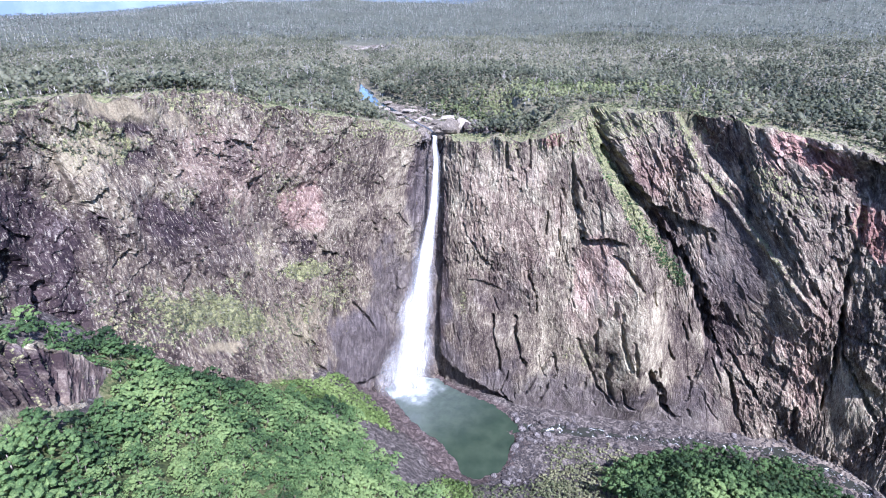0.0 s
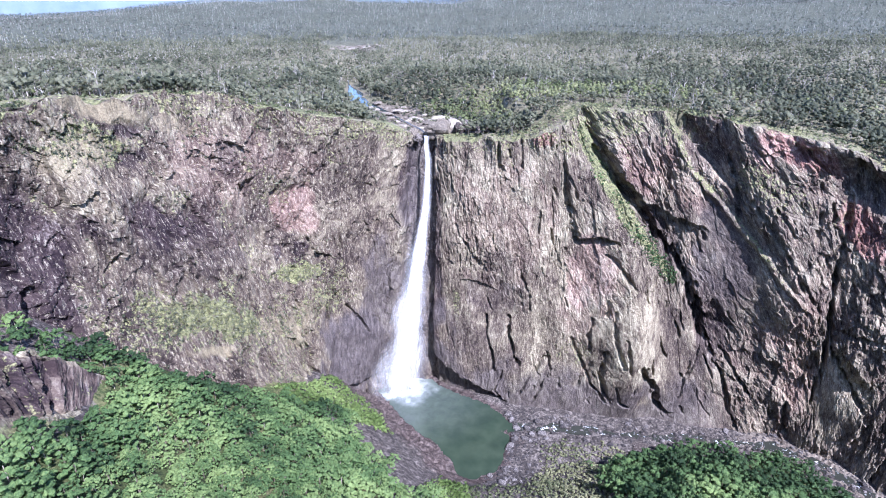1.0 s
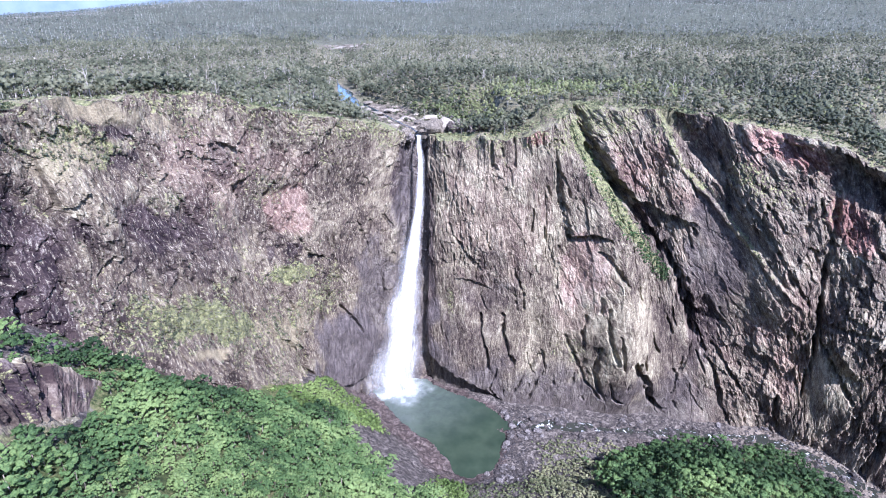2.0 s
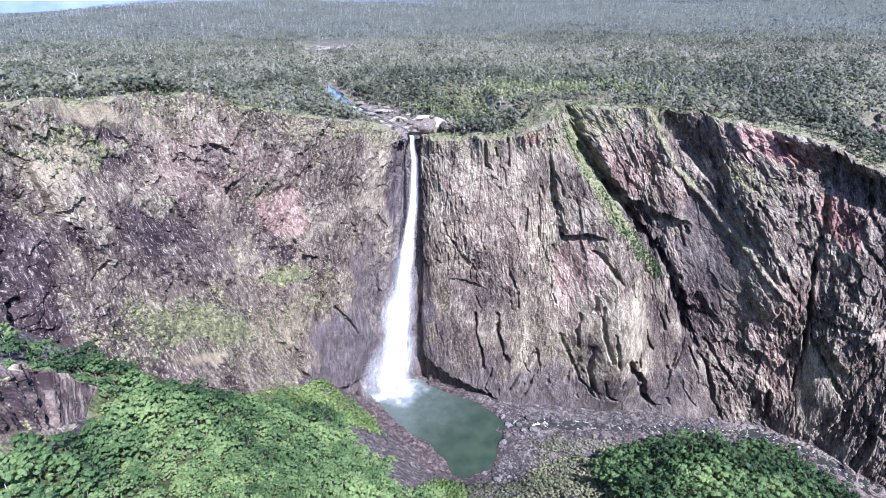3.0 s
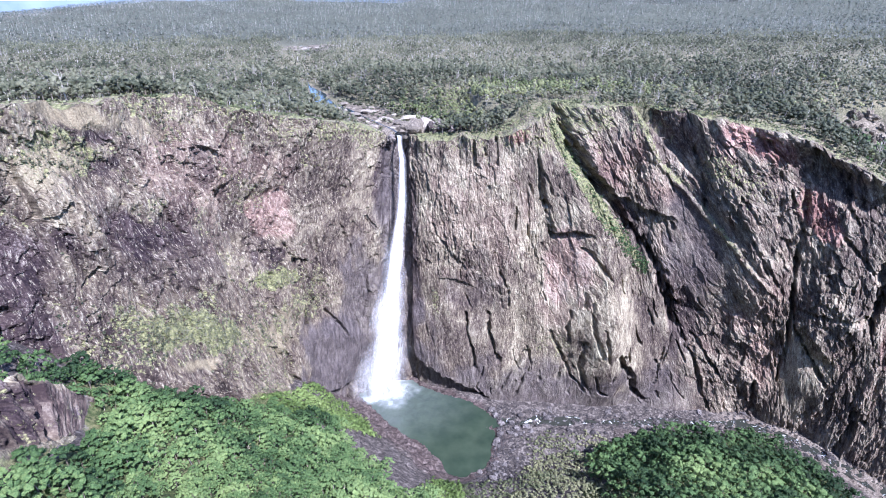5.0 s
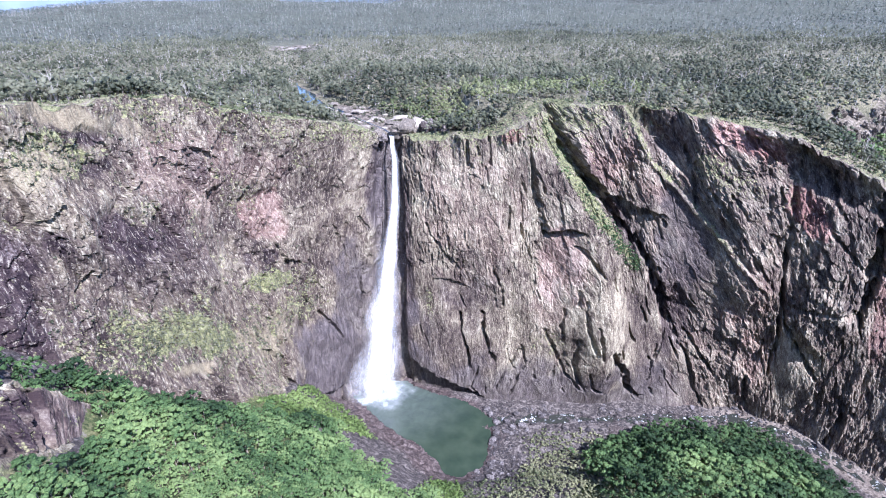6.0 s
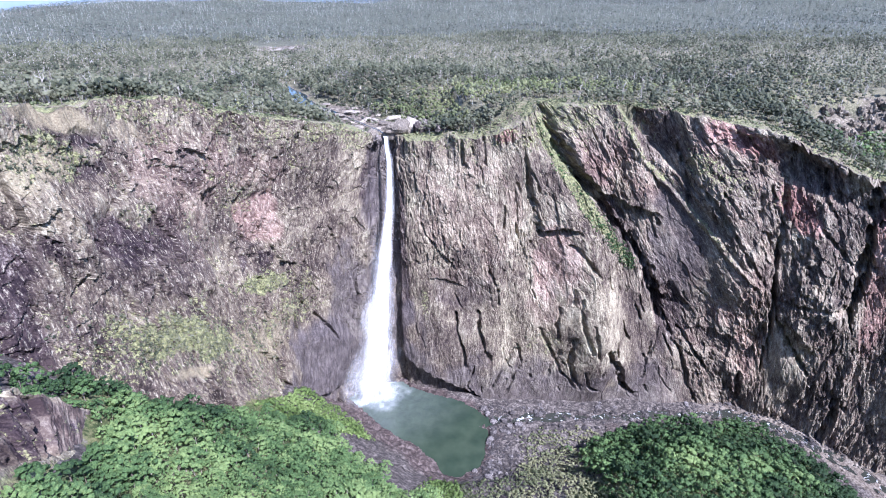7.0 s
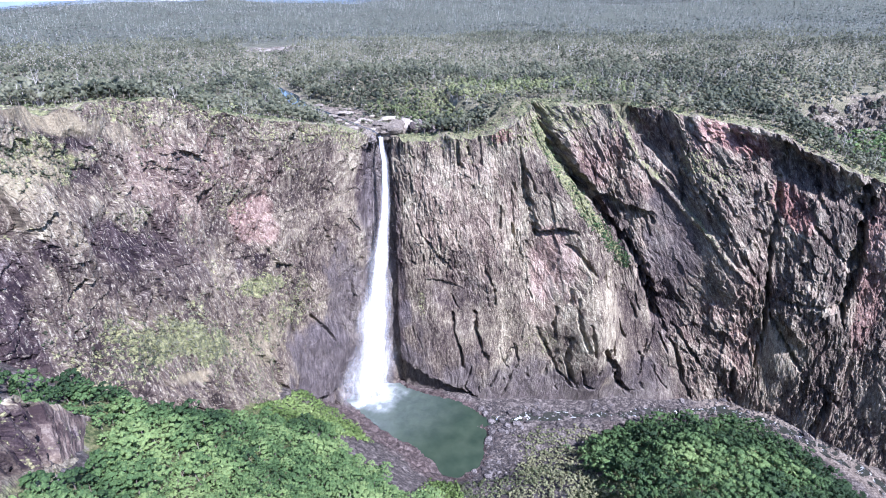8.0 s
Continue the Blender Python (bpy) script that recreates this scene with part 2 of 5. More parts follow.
def river_material(name, deep, foam_at):
    mat, nt, bsdf = stuff_of(name, 0.08, 0.5)
    p = place(nt)
    n = grain(nt, p, 0.22, 6, 0.65, 0.8)
    f = calc(nt, "MULTIPLY", calc(nt, "SUBTRACT", n, foam_at), 8.0, True)
    col = blend(nt, f, deep, (0.80, 0.82, 0.84))
    nt.links.new(col, bsdf.inputs["Base Color"])
    nt.links.new(calc(nt, "ADD", calc(nt, "MULTIPLY", f, 0.7), 0.06), bsdf.inputs["Roughness"])
    bumped(nt, bsdf, grain(nt, p, 0.9, 3, 0.5), 0.2, 0.15)
    return mat


def fall_material(name, base, gain, streaky):
    """White water: streaks of drops with gaps between them, thinner to the sides."""
    mat, nt, bsdf = stuff_of(name, 0.7, 0.2)
    bsdf.inputs["Base Color"].default_value = (0.93, 0.95, 0.97, 1)
    uv = nt.nodes.new("ShaderNodeUVMap")
    a = grain(nt, stretch(nt, uv.outputs[0], 9.0, 1.4, 1), 2.2, 6, 0.6, 0.25)
    b = grain(nt, stretch(nt, uv.outputs[0], 3.0, 1.6, 1), 1.6, 5, 0.6, 0.5)
    n = calc(nt, "ADD", calc(nt, "MULTIPLY", a, streaky), calc(nt, "MULTIPLY", b, 1 - streaky))
    alpha = calc(nt, "MULTIPLY", calc(nt, "ADD", calc(nt, "SUBTRACT", n, 0.5), calc(nt, "MULTIPLY", mask(nt, "body"), base)), gain, True)
    alpha = calc(nt, "MULTIPLY", alpha, mask(nt, "edge"))
    tr = nt.nodes.new("ShaderNodeBsdfTranslucent")
    tr.inputs[0].default_value = (0.93, 0.95, 0.97, 1)
    body = node(nt, "ShaderNodeMixShader", 0.4, bsdf.outputs[0], tr.outputs[0])
    mix = node(nt, "ShaderNodeMixShader", alpha, nt.nodes.new("ShaderNodeBsdfTransparent").outputs[0], body.outputs[0])
    nt.links.new(mix.outputs[0], nt.nodes["Material Output"].inputs[0])
    return mat


ROCK = rock_material()
PLATEAU_SOIL = ground_material("plateau_ground", ((0.055, 0.054, 0.032), (0.125, 0.116, 0.070), (0.215, 0.188, 0.125)), ((0.046, 0.038, 0.030), (0.125, 0.102, 0.078), (0.25, 0.212, 0.165)))
GORGE_SOIL = ground_material("gorge_ground", ((0.022, 0.032, 0.012), (0.06, 0.075, 0.025), (0.16, 0.15, 0.07)), ((0.022, 0.019, 0.018), (0.070, 0.059, 0.053), (0.19, 0.165, 0.145)))
GUM_LEAF = leaf_material("gum_leaves", (0.062, 0.072, 0.042), (0.148, 0.156, 0.092), (0.265, 0.262, 0.170), 0.65, 0.5, 0.7, 0.25, 0.5)
YOUNG_LEAF = leaf_material("young_gum_leaves", (0.10, 0.125, 0.045), (0.215, 0.240, 0.100), (0.36, 0.36, 0.18), 0.6, 0.42)
# bluer and greyer than the near gums: distance haze put into the leaf colour
HAZED_LEAF = leaf_material("haze_tinted_gum_leaves", (0.062, 0.074, 0.058), (0.130, 0.146, 0.116), (0.22, 0.235, 0.19), 0.7, 0.5, 0.12, 0.1, 2.0)
RAIN_LEAF = leaf_material("rainforest_leaves", (0.024, 0.052, 0.018), (0.104, 0.178, 0.058), (0.27, 0.36, 0.125), 0.6, 0.4, 1.5, 0.9, 0.9)
LIME_LEAF = leaf_material("lime_shrub_leaves", (0.10, 0.155, 0.036), (0.215, 0.30, 0.082), (0.37, 0.45, 0.165), 0.6, 0.32, 1.5, 0.8)
SCRUB_LEAF = leaf_material("scrub_leaves", (0.06, 0.074, 0.032), (0.155, 0.178, 0.082), (0.33, 0.325, 0.175), 0.6)
PALE_BARK = bark_material("pale_gum_bark", (0.14, 0.12, 0.10), (0.58, 0.55, 0.50))
DARK_BARK = bark_material("rainforest_bark", (0.16, 0.13, 0.10), (0.42, 0.37, 0.31))

# ---- plan of the gorge wall: upper edge, middle and foot, from the near left round the fall to the right ----
RIM = [(-235, 90, 335), (-222, 180, 338), (-212, 255, 339), (-201, 308, 340), (-186, 353, 334), (-158, 408, 328),
       (-113, 464, 307), (-75, 510, 291), (-32, 543, 277), (0, 550, 266), (14, 532, 268), (50, 512, 272), (87, 500, 275),
       (125, 507, 286), (158, 532, 296), (190, 514, 297), (226, 492, 297), (256, 476, 295), (285, 457, 292),
       (346, 418, 279), (372, 390, 264), (405, 362, 249), (470, 330, 243), (560, 260, 245)]
MID = [(-222, 95, 290), (-211, 185, 288), (-205, 262, 268), (-180, 302, 258), (-160, 345, 232), (-142, 404, 200),
       (-108, 464, 180), (-74, 488, 165), (-42, 498, 150), (-6, 512, 140), (14, 505, 140), (50, 490, 135), (95, 478, 140),
       (142, 469, 150), (193, 442, 160), (226, 462, 155), (256, 456, 150), (290, 434, 150), (325, 400, 140),
       (358, 382, 135), (384, 362, 130), (410, 342, 120), (446, 308, 110), (520, 225, 110)]
FOOT = [(-212, 100, 245), (-202, 180, 238), (-194, 250, 212), (-150, 290, 172), (-122, 352, 108), (-110, 402, 82),
        (-96, 440, 48), (-72, 460, 26), (-46, 484, 0), (-12, 491, 0), (14, 479, 0), (50, 463, 0), (86, 450, 0),
        (140, 434, 0), (190, 424, 0), (226, 420, 0), (283, 407, 0), (318, 400, 0), (347, 389, 0),
        (366, 373, 0), (380, 353, 0), (394, 331, 0), (407, 290, 0), (440, 190, 0)]


def spline(points, knots, at):
    """Smooth curve through the points at the knots."""
    p, k = np.array(points, float), np.array(knots, float)
    tang = np.gradient(p, k, axis=0)
    i = np.clip(np.searchsorted(k, at, "right") - 1, 0, len(k) - 2)
    h = (k[i + 1] - k[i])[:, None]
    f = ((at - k[i])[:, None]) / h
    return ((2 * f**3 - 3 * f**2 + 1) * p[i] + (f**3 - 2 * f**2 + f) * h * tang[i]
            + (3 * f**2 - 2 * f**3) * p[i + 1] + (f**3 - f**2) * h * tang[i + 1])


mean = (np.array(RIM, float) + np.array(MID, float) + np.array(FOOT, float))[:, :2] / 3
WALL_KNOTS = np.array([0.0, 87.4, 161.8, 213.6, 267.8, 325.8, 385.8, 429.6, 470.0, 505.3, 528.8, 568.6, 609.8, 656.5, 701.4, 735.0, 778.3, 814.2, 853.1, 902.2, 937.6, 982.6, 1048.3, 1159.3])          # metres along the wall


def wall_sheet(along, down):
    """Undisturbed wall: along in metres (n), down 0 at the upper edge to 1 at the foot (m). Gives (n, m, 3) and the outward ways."""
    r, m, f = (spline(q, WALL_KNOTS, along)[:, None, :] for q in (RIM, MID, FOOT))
    wm = ((r[..., 2] - m[..., 2]) / (r[..., 2] - f[..., 2]))[..., None]
    wm = np.clip(wm, 0.3, 0.7)
    w = np.clip(down, 0, 1.1)[None, :, None]
    sheet = r * (w - wm) * (w - 1) / wm + m * w * (w - 1) / (wm * (wm - 1)) + f * w * (w - wm) / (1 - wm)
    sheet[..., 2] = (r + (f - r) * w)[..., 2]
    plan = spline(mean, WALL_KNOTS, along)
    t = np.gradient(plan, axis=0)
    for _ in range(40):
        t[1:-1] = (t[:-2] + 2 * t[1:-1] + t[2:]) / 4
    t /= np.linalg.norm(t, axis=1)[:, None]
    return sheet, np.stack([t[:, 1], -t[:, 0], 0 * t[:, 0]], 1)

# ---- mesh helpers ----


def mesh_data(name, verts, faces, mats, masks=None, soft=False, slots=None, uv=None):
    """A mesh from arrays of corners and of faces with equal numbers of corners (or a list of such arrays)."""
    verts = np.ascontiguousarray(verts, np.float32).reshape(-1, 3)
    groups = faces if isinstance(faces, list) else [faces]
    me = bpy.data.meshes.new(name)
    me.vertices.add(len(verts))
    me.vertices.foreach_set("co", verts.ravel())
    loops = np.concatenate([g.ravel() for g in groups]).astype(np.int32)
    sizes = np.concatenate([np.full(len(g), g.shape[1]) for g in groups]).astype(np.int32)
    me.loops.add(len(loops))
    me.loops.foreach_set("vertex_index", loops)
    me.polygons.add(len(sizes))
    me.polygons.foreach_set("loop_start", (np.cumsum(sizes) - sizes).astype(np.int32))
    if slots is not None:
        me.polygons.foreach_set("material_index", np.ascontiguousarray(slots, np.int32))
    me.polygons.foreach_set("use_smooth", np.full(len(sizes), soft))
    for m in mats if isinstance(mats, (list, tuple)) else [mats]:
        me.materials.append(m)
    for key, values in (masks or {}).items():
        vector = np.ndim(values) == 2 and np.shape(values) == (len(verts), 3)
        layer = me.attributes.new(key, "FLOAT_VECTOR" if vector else "FLOAT", "POINT")
        layer.data.foreach_set("vector" if vector else "value", np.ascontiguousarray(values, np.float32).ravel())
    if uv is not None:
        layer = me.uv_layers.new(name="UVMap")
        layer.data.foreach_set("uv", np.ascontiguousarray(uv, np.float32).reshape(-1, 2)[loops].ravel())
    me.update(calc_edges=True)
    me.validate()
    return me


def grid_faces(n, m):
    """Quads of a sheet of n by m corners, the second index running fastest."""
    a = (np.arange(n - 1)[:, None] * m + np.arange(m - 1)[None, :]).ravel()
    return np.stack([a, a + m, a + m + 1, a + 1], 1)


def part(name, data, parent, label=""):
    ob = new(name, data)
    ob.parent = parent
    return tagged(ob, label)


def lines(*stretches):
    """Grid lines: (start, end, step) one after another."""
    out = [np.arange(a, b, s) for a, b, s in stretches]
    return np.unique(np.concatenate(out).round(3))


# ---- gorge wall ----
ALONG = np.linspace(60, WALL_KNOTS[-1], 1480)
BACK = np.array([30.0, 22.0, 15.0, 9.0, 5.0, 2.0])          # metres of the upper edge's strip behind the wall
DOWN = np.linspace(0, 1.05, 380)
WALL, OUTWARD = wall_sheet(ALONG, DOWN)

# cracks as lines of (metres along, height), width, depth
GULLY = [
    ([(700, 300), (698, 284), (694, 267), (699, 250), (703, 240), (711, 222)], 7.5, 20),
    ([(711, 222), (724, 202), (736, 182), (760, 163), (772, 143), (776, 112), (778, 90)], 8, 17),
    ([(781, 98), (784, 76), (791, 60), (793, 24), (797, 4)], 2.8, 7),
    ([(793, 85), (801, 66), (811, 44)], 2.6, 6),
    ([(776, 90), (770, 70), (760, 50)], 1.8, 3),
    ([(764, 66), (756, 44), (752, 28)], 1.8, 4),
]
RIGHT_CRACKS = [
    ([(899, 241), (896, 213), (893, 191), (888, 165), (885, 138)], 3.4, 9),
    ([(885, 140), (890, 111), (909, 87), (928, 63)], 3.0, 9),
    ([(886, 134), (881, 97), (876, 74), (871, 52)], 3.2, 8),
    ([(845, 46), (842, 24), (848, 10)], 3.0, 8),
    ([(833, 229), (845, 207), (857, 172), (872, 146)], 3.6, 6),
    ([(820, 262), (822, 240), (820, 212)], 2.6, 6),
    ([(893, 205), (884, 190), (872, 178)], 2.2, 4),
    ([(972, 250), (969, 210), (965, 173), (958, 132)], 9, 17),
    ([(975, 40), (972, 10), (968, -10)], 9, 12),
    ([(925, 206), (940, 190), (958, 170)], 2.6, 5),
    ([(891, 127), (920, 131), (949, 134)], 2.4, 4),
    ([(880, 225), (878, 212), (874, 205)], 3.5, 6),
    ([(905, 270), (903, 250), (908, 232)], 2.4, 4),
    ([(930, 255), (928, 235), (936, 215)], 3.0, 5),
]
CENTRE_CRACKS = [
    ([(657, 272), (655, 243), (653, 213)], 2.6, 6),
    ([(657, 211), (659, 191), (660, 176)], 3.4, 8),
    ([(660, 177), (671, 181), (681, 185), (690, 182)], 3.0, 7),
    ([(681, 171), (688, 164), (692, 157), (700, 145)], 2.6, 6),
    ([(640, 220), (639, 190), (637, 162)], 1.7, 4),
    ([(589, 275), (588, 248)], 2.2, 5),
    ([(612, 275), (610, 249)], 2.0, 4),
    ([(540, 236), (543, 219)], 1.8, 4),
    ([(547, 187), (552, 174), (560, 164)], 2.2, 5),
    ([(577, 94), (578, 76), (584, 57), (586, 36)], 2.2, 6),
    ([(597, 96), (599, 76), (605, 57), (611, 43)], 2.6, 7),
    ([(606, 146), (613, 127), (617, 107)], 1.8, 4),
    ([(681, 130), (680, 116)], 1.8, 5),
]
FOOT_CRACKS = [
    ([(596, 36), (589, 12), (601, 0)], 2.0, 5),
    ([(634, 56), (622, 34), (615, 14)], 2.0, 5),
    ([(641, 45), (631, 18), (627, 4)], 2.0, 5),
    ([(636, 62), (641, 38)], 1.6, 4),
    ([(663, 63), (673, 37), (687, 18)], 2.0, 5),
    ([(681, 77), (679, 47), (686, 26)], 2.2, 6),
    ([(691, 41), (698, 23), (706, 18)], 1.8, 5),
    ([(685, 121), (684, 101), (686, 91), (694, 66)], 2.0, 5),
    ([(670, 107), (668, 86), (670, 72)], 1.8, 5),
    ([(693, 97), (696, 78), (698, 62)], 1.8, 4),
    ([(708, 67), (721, 48), (731, 35), (737, 14), (744, 8)], 4.2, 11),
]
LEFT_CRACKS = [
    ([(416, 112), (428, 100), (440, 81)], 2.2, 6),
    ([(140, 272), (148, 255), (156, 232), (168, 206)], 7, 9),
    ([(192, 245), (205, 252)], 1.6, 3),
    ([(325, 290), (324, 280), (322, 268)], 2.4, 3),
    ([(336, 245), (334, 228), (338, 212)], 1.8, 3),
    ([(361, 192), (360, 180)], 1.6, 3),
    ([(374, 188), (373, 174)], 1.6, 3),
]
CRACKS = GULLY + RIGHT_CRACKS + CENTRE_CRACKS + FOOT_CRACKS + LEFT_CRACKS
for _ in range(190):
    cu, cz = random.uniform(120, 985), random.uniform(10, 300)
    lean, tall = random.gauss(-0.10 if cu < 480 else 0.05 if cu < 720 else 0.25, 0.18), random.uniform(5, 22)
    CRACKS.append(([(cu, cz), (cu + lean * tall * 0.5 + random.gauss(0, 1.2), cz - tall * 0.5), (cu + lean * tall, cz - tall)], random.uniform(1.1, 2.2), random.uniform(2.0, 4.5)))

# broad hollows and (negative) ribs: along, height, half widths, depth
HOLLOWS = [(168, 286, 26, 26, 6), (255, 256, 36, 17, 4), (203, 282, 15, 30, -4), (252, 318, 12, 6, 2), (248, 301, 12, 5, 2), (320, 278, 9, 20, 2), (296, 235, 14, 40, -4), (336, 232, 7, 26, 3),
           (592, 112, 26, 24, 3), (668, 110, 40, 50, -4), (800, 268, 22, 30, 5), (845, 225, 22, 26, -5), (418, 62, 44, 40, -3), (555, 240, 20, 40, -3),
           (912, 255, 24, 16, 6), (860, 195, 14, 40, -4), (930, 120, 26, 30, -5)]
SHELF_U, SHELF_Z = [700, 711, 728, 766, 790, 800], [232, 223, 215, 203, 199, 190]


def jointed(u, z, lean, sizes, seed):
    """Relief of tilted, broken faces whose joints lean; also each block's tone and the coordinates along the joints."""
    across = u + lean * z + 1.0 * fbm(u / 11, z / 17, 2, 45 + seed, 3)
    up = z + 2.2 * fbm(u / 12, z / 17, 7, 47 + seed, 3)
    d, tone = 0, 0
    for k, (wide, tall, amp, slant, gap) in enumerate(sizes):
        level, edge, tilt = blocks(across / wide, up / tall, seed + 7 * k)
        d = d + amp * level + slant * tilt - gap * smooth(0.10, 0.0, edge)
        tone = tone + level * (0.5, 0.6, 0.7, 0.6)[k]
    return d, tone, across, up


def wall_displacement(along, z):
    u = along
    d = 5.0 * fbm(u / 55, z / 70, 0, 3, 3)
    cleft = np.interp(-z, [-300, -284, -250, -222, -182, -163, -143, -112, -60, 0], [700, 698, 699, 711, 736, 760, 772, 776, 790, 797])
    left, right = u < 496, u > cleft
    centre = ~(left | right)
    rough = 0.75 + 0.5 * smooth(-0.3, 0.5, fbm(u / 40, z / 40, 6, 35, 2))
    rag = fbm(u / 25, z / 25, 8, 39, 2)
    rough = rough * (1 - 0.62 * centre * smooth(150, 90, z + 25 * rag))                                      # smooth slabs low in the middle
    rough = rough * (1 - 0.72 * smooth(1.2, 0.8, np.hypot((u - 418) / 50, (z - 62) / 46) + 0.15 * rag))        # water-worn dome
    rough = rough * (1 - 0.6 * smooth(1.2, 0.8, np.hypot((u - 808) / 26, (z - 170) / 60) + 0.2 * rag))         # slab under the ridge
    rough = rough * (1 - 0.75 * smooth(1.2, 0.8, np.hypot((u - 902) / 26, (z - 60) / 36) + 0.2 * rag))         # grey slab
    rough = rough * (1 - 0.8 * smooth(1.2, 0.8, np.hypot((u - 240) / 44, (z - 331 + 0.35 * (u - 240)) / 9) + 0.2 * rag))
    rough = rough * (1 - 0.7 * smooth(1.2, 0.8, np.hypot((u - 222) / 24, (z - 180 + 0.5 * (u - 222)) / 12) + 0.2 * rag))
    out, tone, flow = np.zeros(u.shape), np.zeros(u.shape), np.zeros((*u.shape, 3))
    for where, lean, seed, sizes in (
            (left, -0.13, 101, ((25, 32, 2.0, 2.4, 0.3), (11, 17, 1.1, 1.6, 0.4), (4.6, 8.5, 0.7, 1.1, 0.4), (2.1, 4.2, 0.5, 0.7, 0.3))),
            (centre, 0.03, 211, ((17, 48, 1.2, 1.2, 0.3), (7.0, 24, 0.7, 0.7, 0.6), (3.4, 10, 0.5, 0.6, 0.5), (1.8, 4.5, 0.35, 0.5, 0.3))),
            (right, 0.14, 307, ((28, 46, 1.7, 2.2, 0.4), (12, 22, 1.3, 1.6, 0.6), (5.4, 10, 0.9, 1.2, 0.5), (2.5, 5.0, 0.55, 0.8, 0.4)))):
        a, b, c, e = jointed(u[where], z[where], lean, sizes, seed)
        out[where], tone[where], flow[where] = a, b, np.stack([c, e, 0 * c], -1)
    d += rough * out
    d += 0.5 * rough * fbm(u / 2.6, z / 5, 3, 9, 3)
    for u0, z0, ru, rz, deep in HOLLOWS:
        shear = -0.35 * (u - u0) * (u < 420)
        d -= deep * smooth(1.25, 0.6, np.hypot((u - u0) / ru, (z - z0 - shear) / rz) + 0.25 * fbm(u / 20, z / 26, 3, 37, 3))
    wob, wob2 = 2.2 * fbm(u / 7, z / 7, 1, 21, 3), 2.2 * fbm(u / 7, z / 7, 5, 25, 3)
    uneven = fbm(u / 6, z / 8, 3, 29, 3)
    for line, width, depth in CRACKS:
        lu, lz = [p[0] for p in line], [p[1] for p in line]
        near = (u > min(lu) - 14) & (u < max(lu) + 14) & (z > min(lz) - 14) & (z < max(lz) + 14)
        k = 0.55 * min(1, width / 4)
        dist, _ = line_distance(u[near] + k * wob[near], z[near] + k * wob2[near], line)
        wide = width * (1 + 0.5 * uneven[near])
        d[near] -= depth * (0.45 + 0.55 * smooth(-0.5, 0.3, uneven[near])) * smooth(1.0, 0.3, dist / wide)
    d += 5.5 * smooth(656, 659, u) * smooth(698, 684, u) * smooth(178, 182, z - 0.2 * (u - 660)) * smooth(268, 235, z)          # block over the pink scar
    d += 9.0 * smooth(0, 2.5, z - np.interp(u, SHELF_U, SHELF_Z) + 0.6 * wob) * smooth(702, 713, u - 0.12 * (240 - z)) * smooth(800, 782, u) * smooth(296, 262, z)     # block over a shelf
    d -= 3.0 * smooth(551, 556, u) * smooth(592, 574, u) * smooth(0.5, -1.5, z - np.interp(u, [552, 562, 578, 606], [131, 133, 125, 118]) + 0.3 * wob) * smooth(96, 112, z)   # hollow under a lip
    w = DOWN[None, :]
    d -= (4.0 + 3.0 * smooth(885, 905, u)) * smooth(850, 858, u) * smooth(990, 960, u) * smooth(0.0, 0.05, w + 0.006 * wob) * smooth(0.165, 0.135, w + 0.004 * wob2 + 0.0004 * (u - 900))       # hollow under the edge
    above = ((z - 293) * 50 + (u - 772) * 68) / math.hypot(50, 68)
    d -= 27.0 * np.clip((834 - u) / 56, 0, 1) * smooth(0, 1.6, above + 0.5 * wob) * smooth(768, 776, u)                            # three-cornered recess over a ledge
    crest = np.abs(u - np.interp(-z, [-292, -247, -204, -183, -161, -139], [774, 789, 819, 834, 847, 868]))
    d += 3.0 * smooth(5, 0.5, crest) * smooth(292, 280, z) * smooth(130, 145, z)                               # ridge beside it
    d -= 9.0 * smooth(484, 492, u) * smooth(520, 512, u)                                                    # slot of the fall
    d -= 11.0 * smooth(508, 516, u) * smooth(612, 590, u) * smooth(1.5, -2.0, z - 38 + 0.42 * (u - 515) + 0.8 * wob)         # undercut by the pool
    d -= 6.0 * smooth(372, 380, u) * smooth(470, 455, u) * smooth(34, 29, z + 0.12 * (u - 400)) * smooth(12, 24, z)
    d += 4.0 * fbm(u / 15, 0, 2, 27, 3) * smooth(0.10, 0.0, DOWN)[None, :]
    d -= 3.5 * smooth(352, 356, u) * smooth(396, 390, u) * smooth(198, 204, z + 0.3 * (u - 372)) * smooth(246, 238, z + 0.1 * (u - 372))         # fresh scar
    return d, tone - 0.9 * smooth(480, 430, u), flow


u = np.repeat(ALONG[:, None], len(DOWN), 1)
z = WALL[..., 2]
push, block_tone, flow = wall_displacement(u, z)
face = WALL + OUTWARD[:, None, :] * push[..., None]
face[..., 2] += 1.2 * fbm(u / 6, z / 6, 7, 31, 3) * smooth(0, 0.02, DOWN)[None, :]
face[..., 2] += 3.2 * fbm(u / 17, 0, 4, 33, 4) * smooth(0.12, 0.0, DOWN)[None, :]
EDGE = face[:, 0, :].copy()                                 # the real upper edge


RAG = fbm(u / 16, z / 22, 3, 41, 4)
RAG2 = fbm(u / 5, z / 12, 6, 43, 4)


def blob(u0, z0, ru, rz, soft=0.5, rag=0.45, shear=0.0):
    r = np.hypot((u - u0) / ru, (z - z0 - shear * (u - u0)) / rz) + rag * RAG + 0.15 * RAG2
    return smooth(1 + soft * 0.5, 1 - soft * 0.5, r)


def strongest(*layers):
    return np.maximum.reduce(layers)


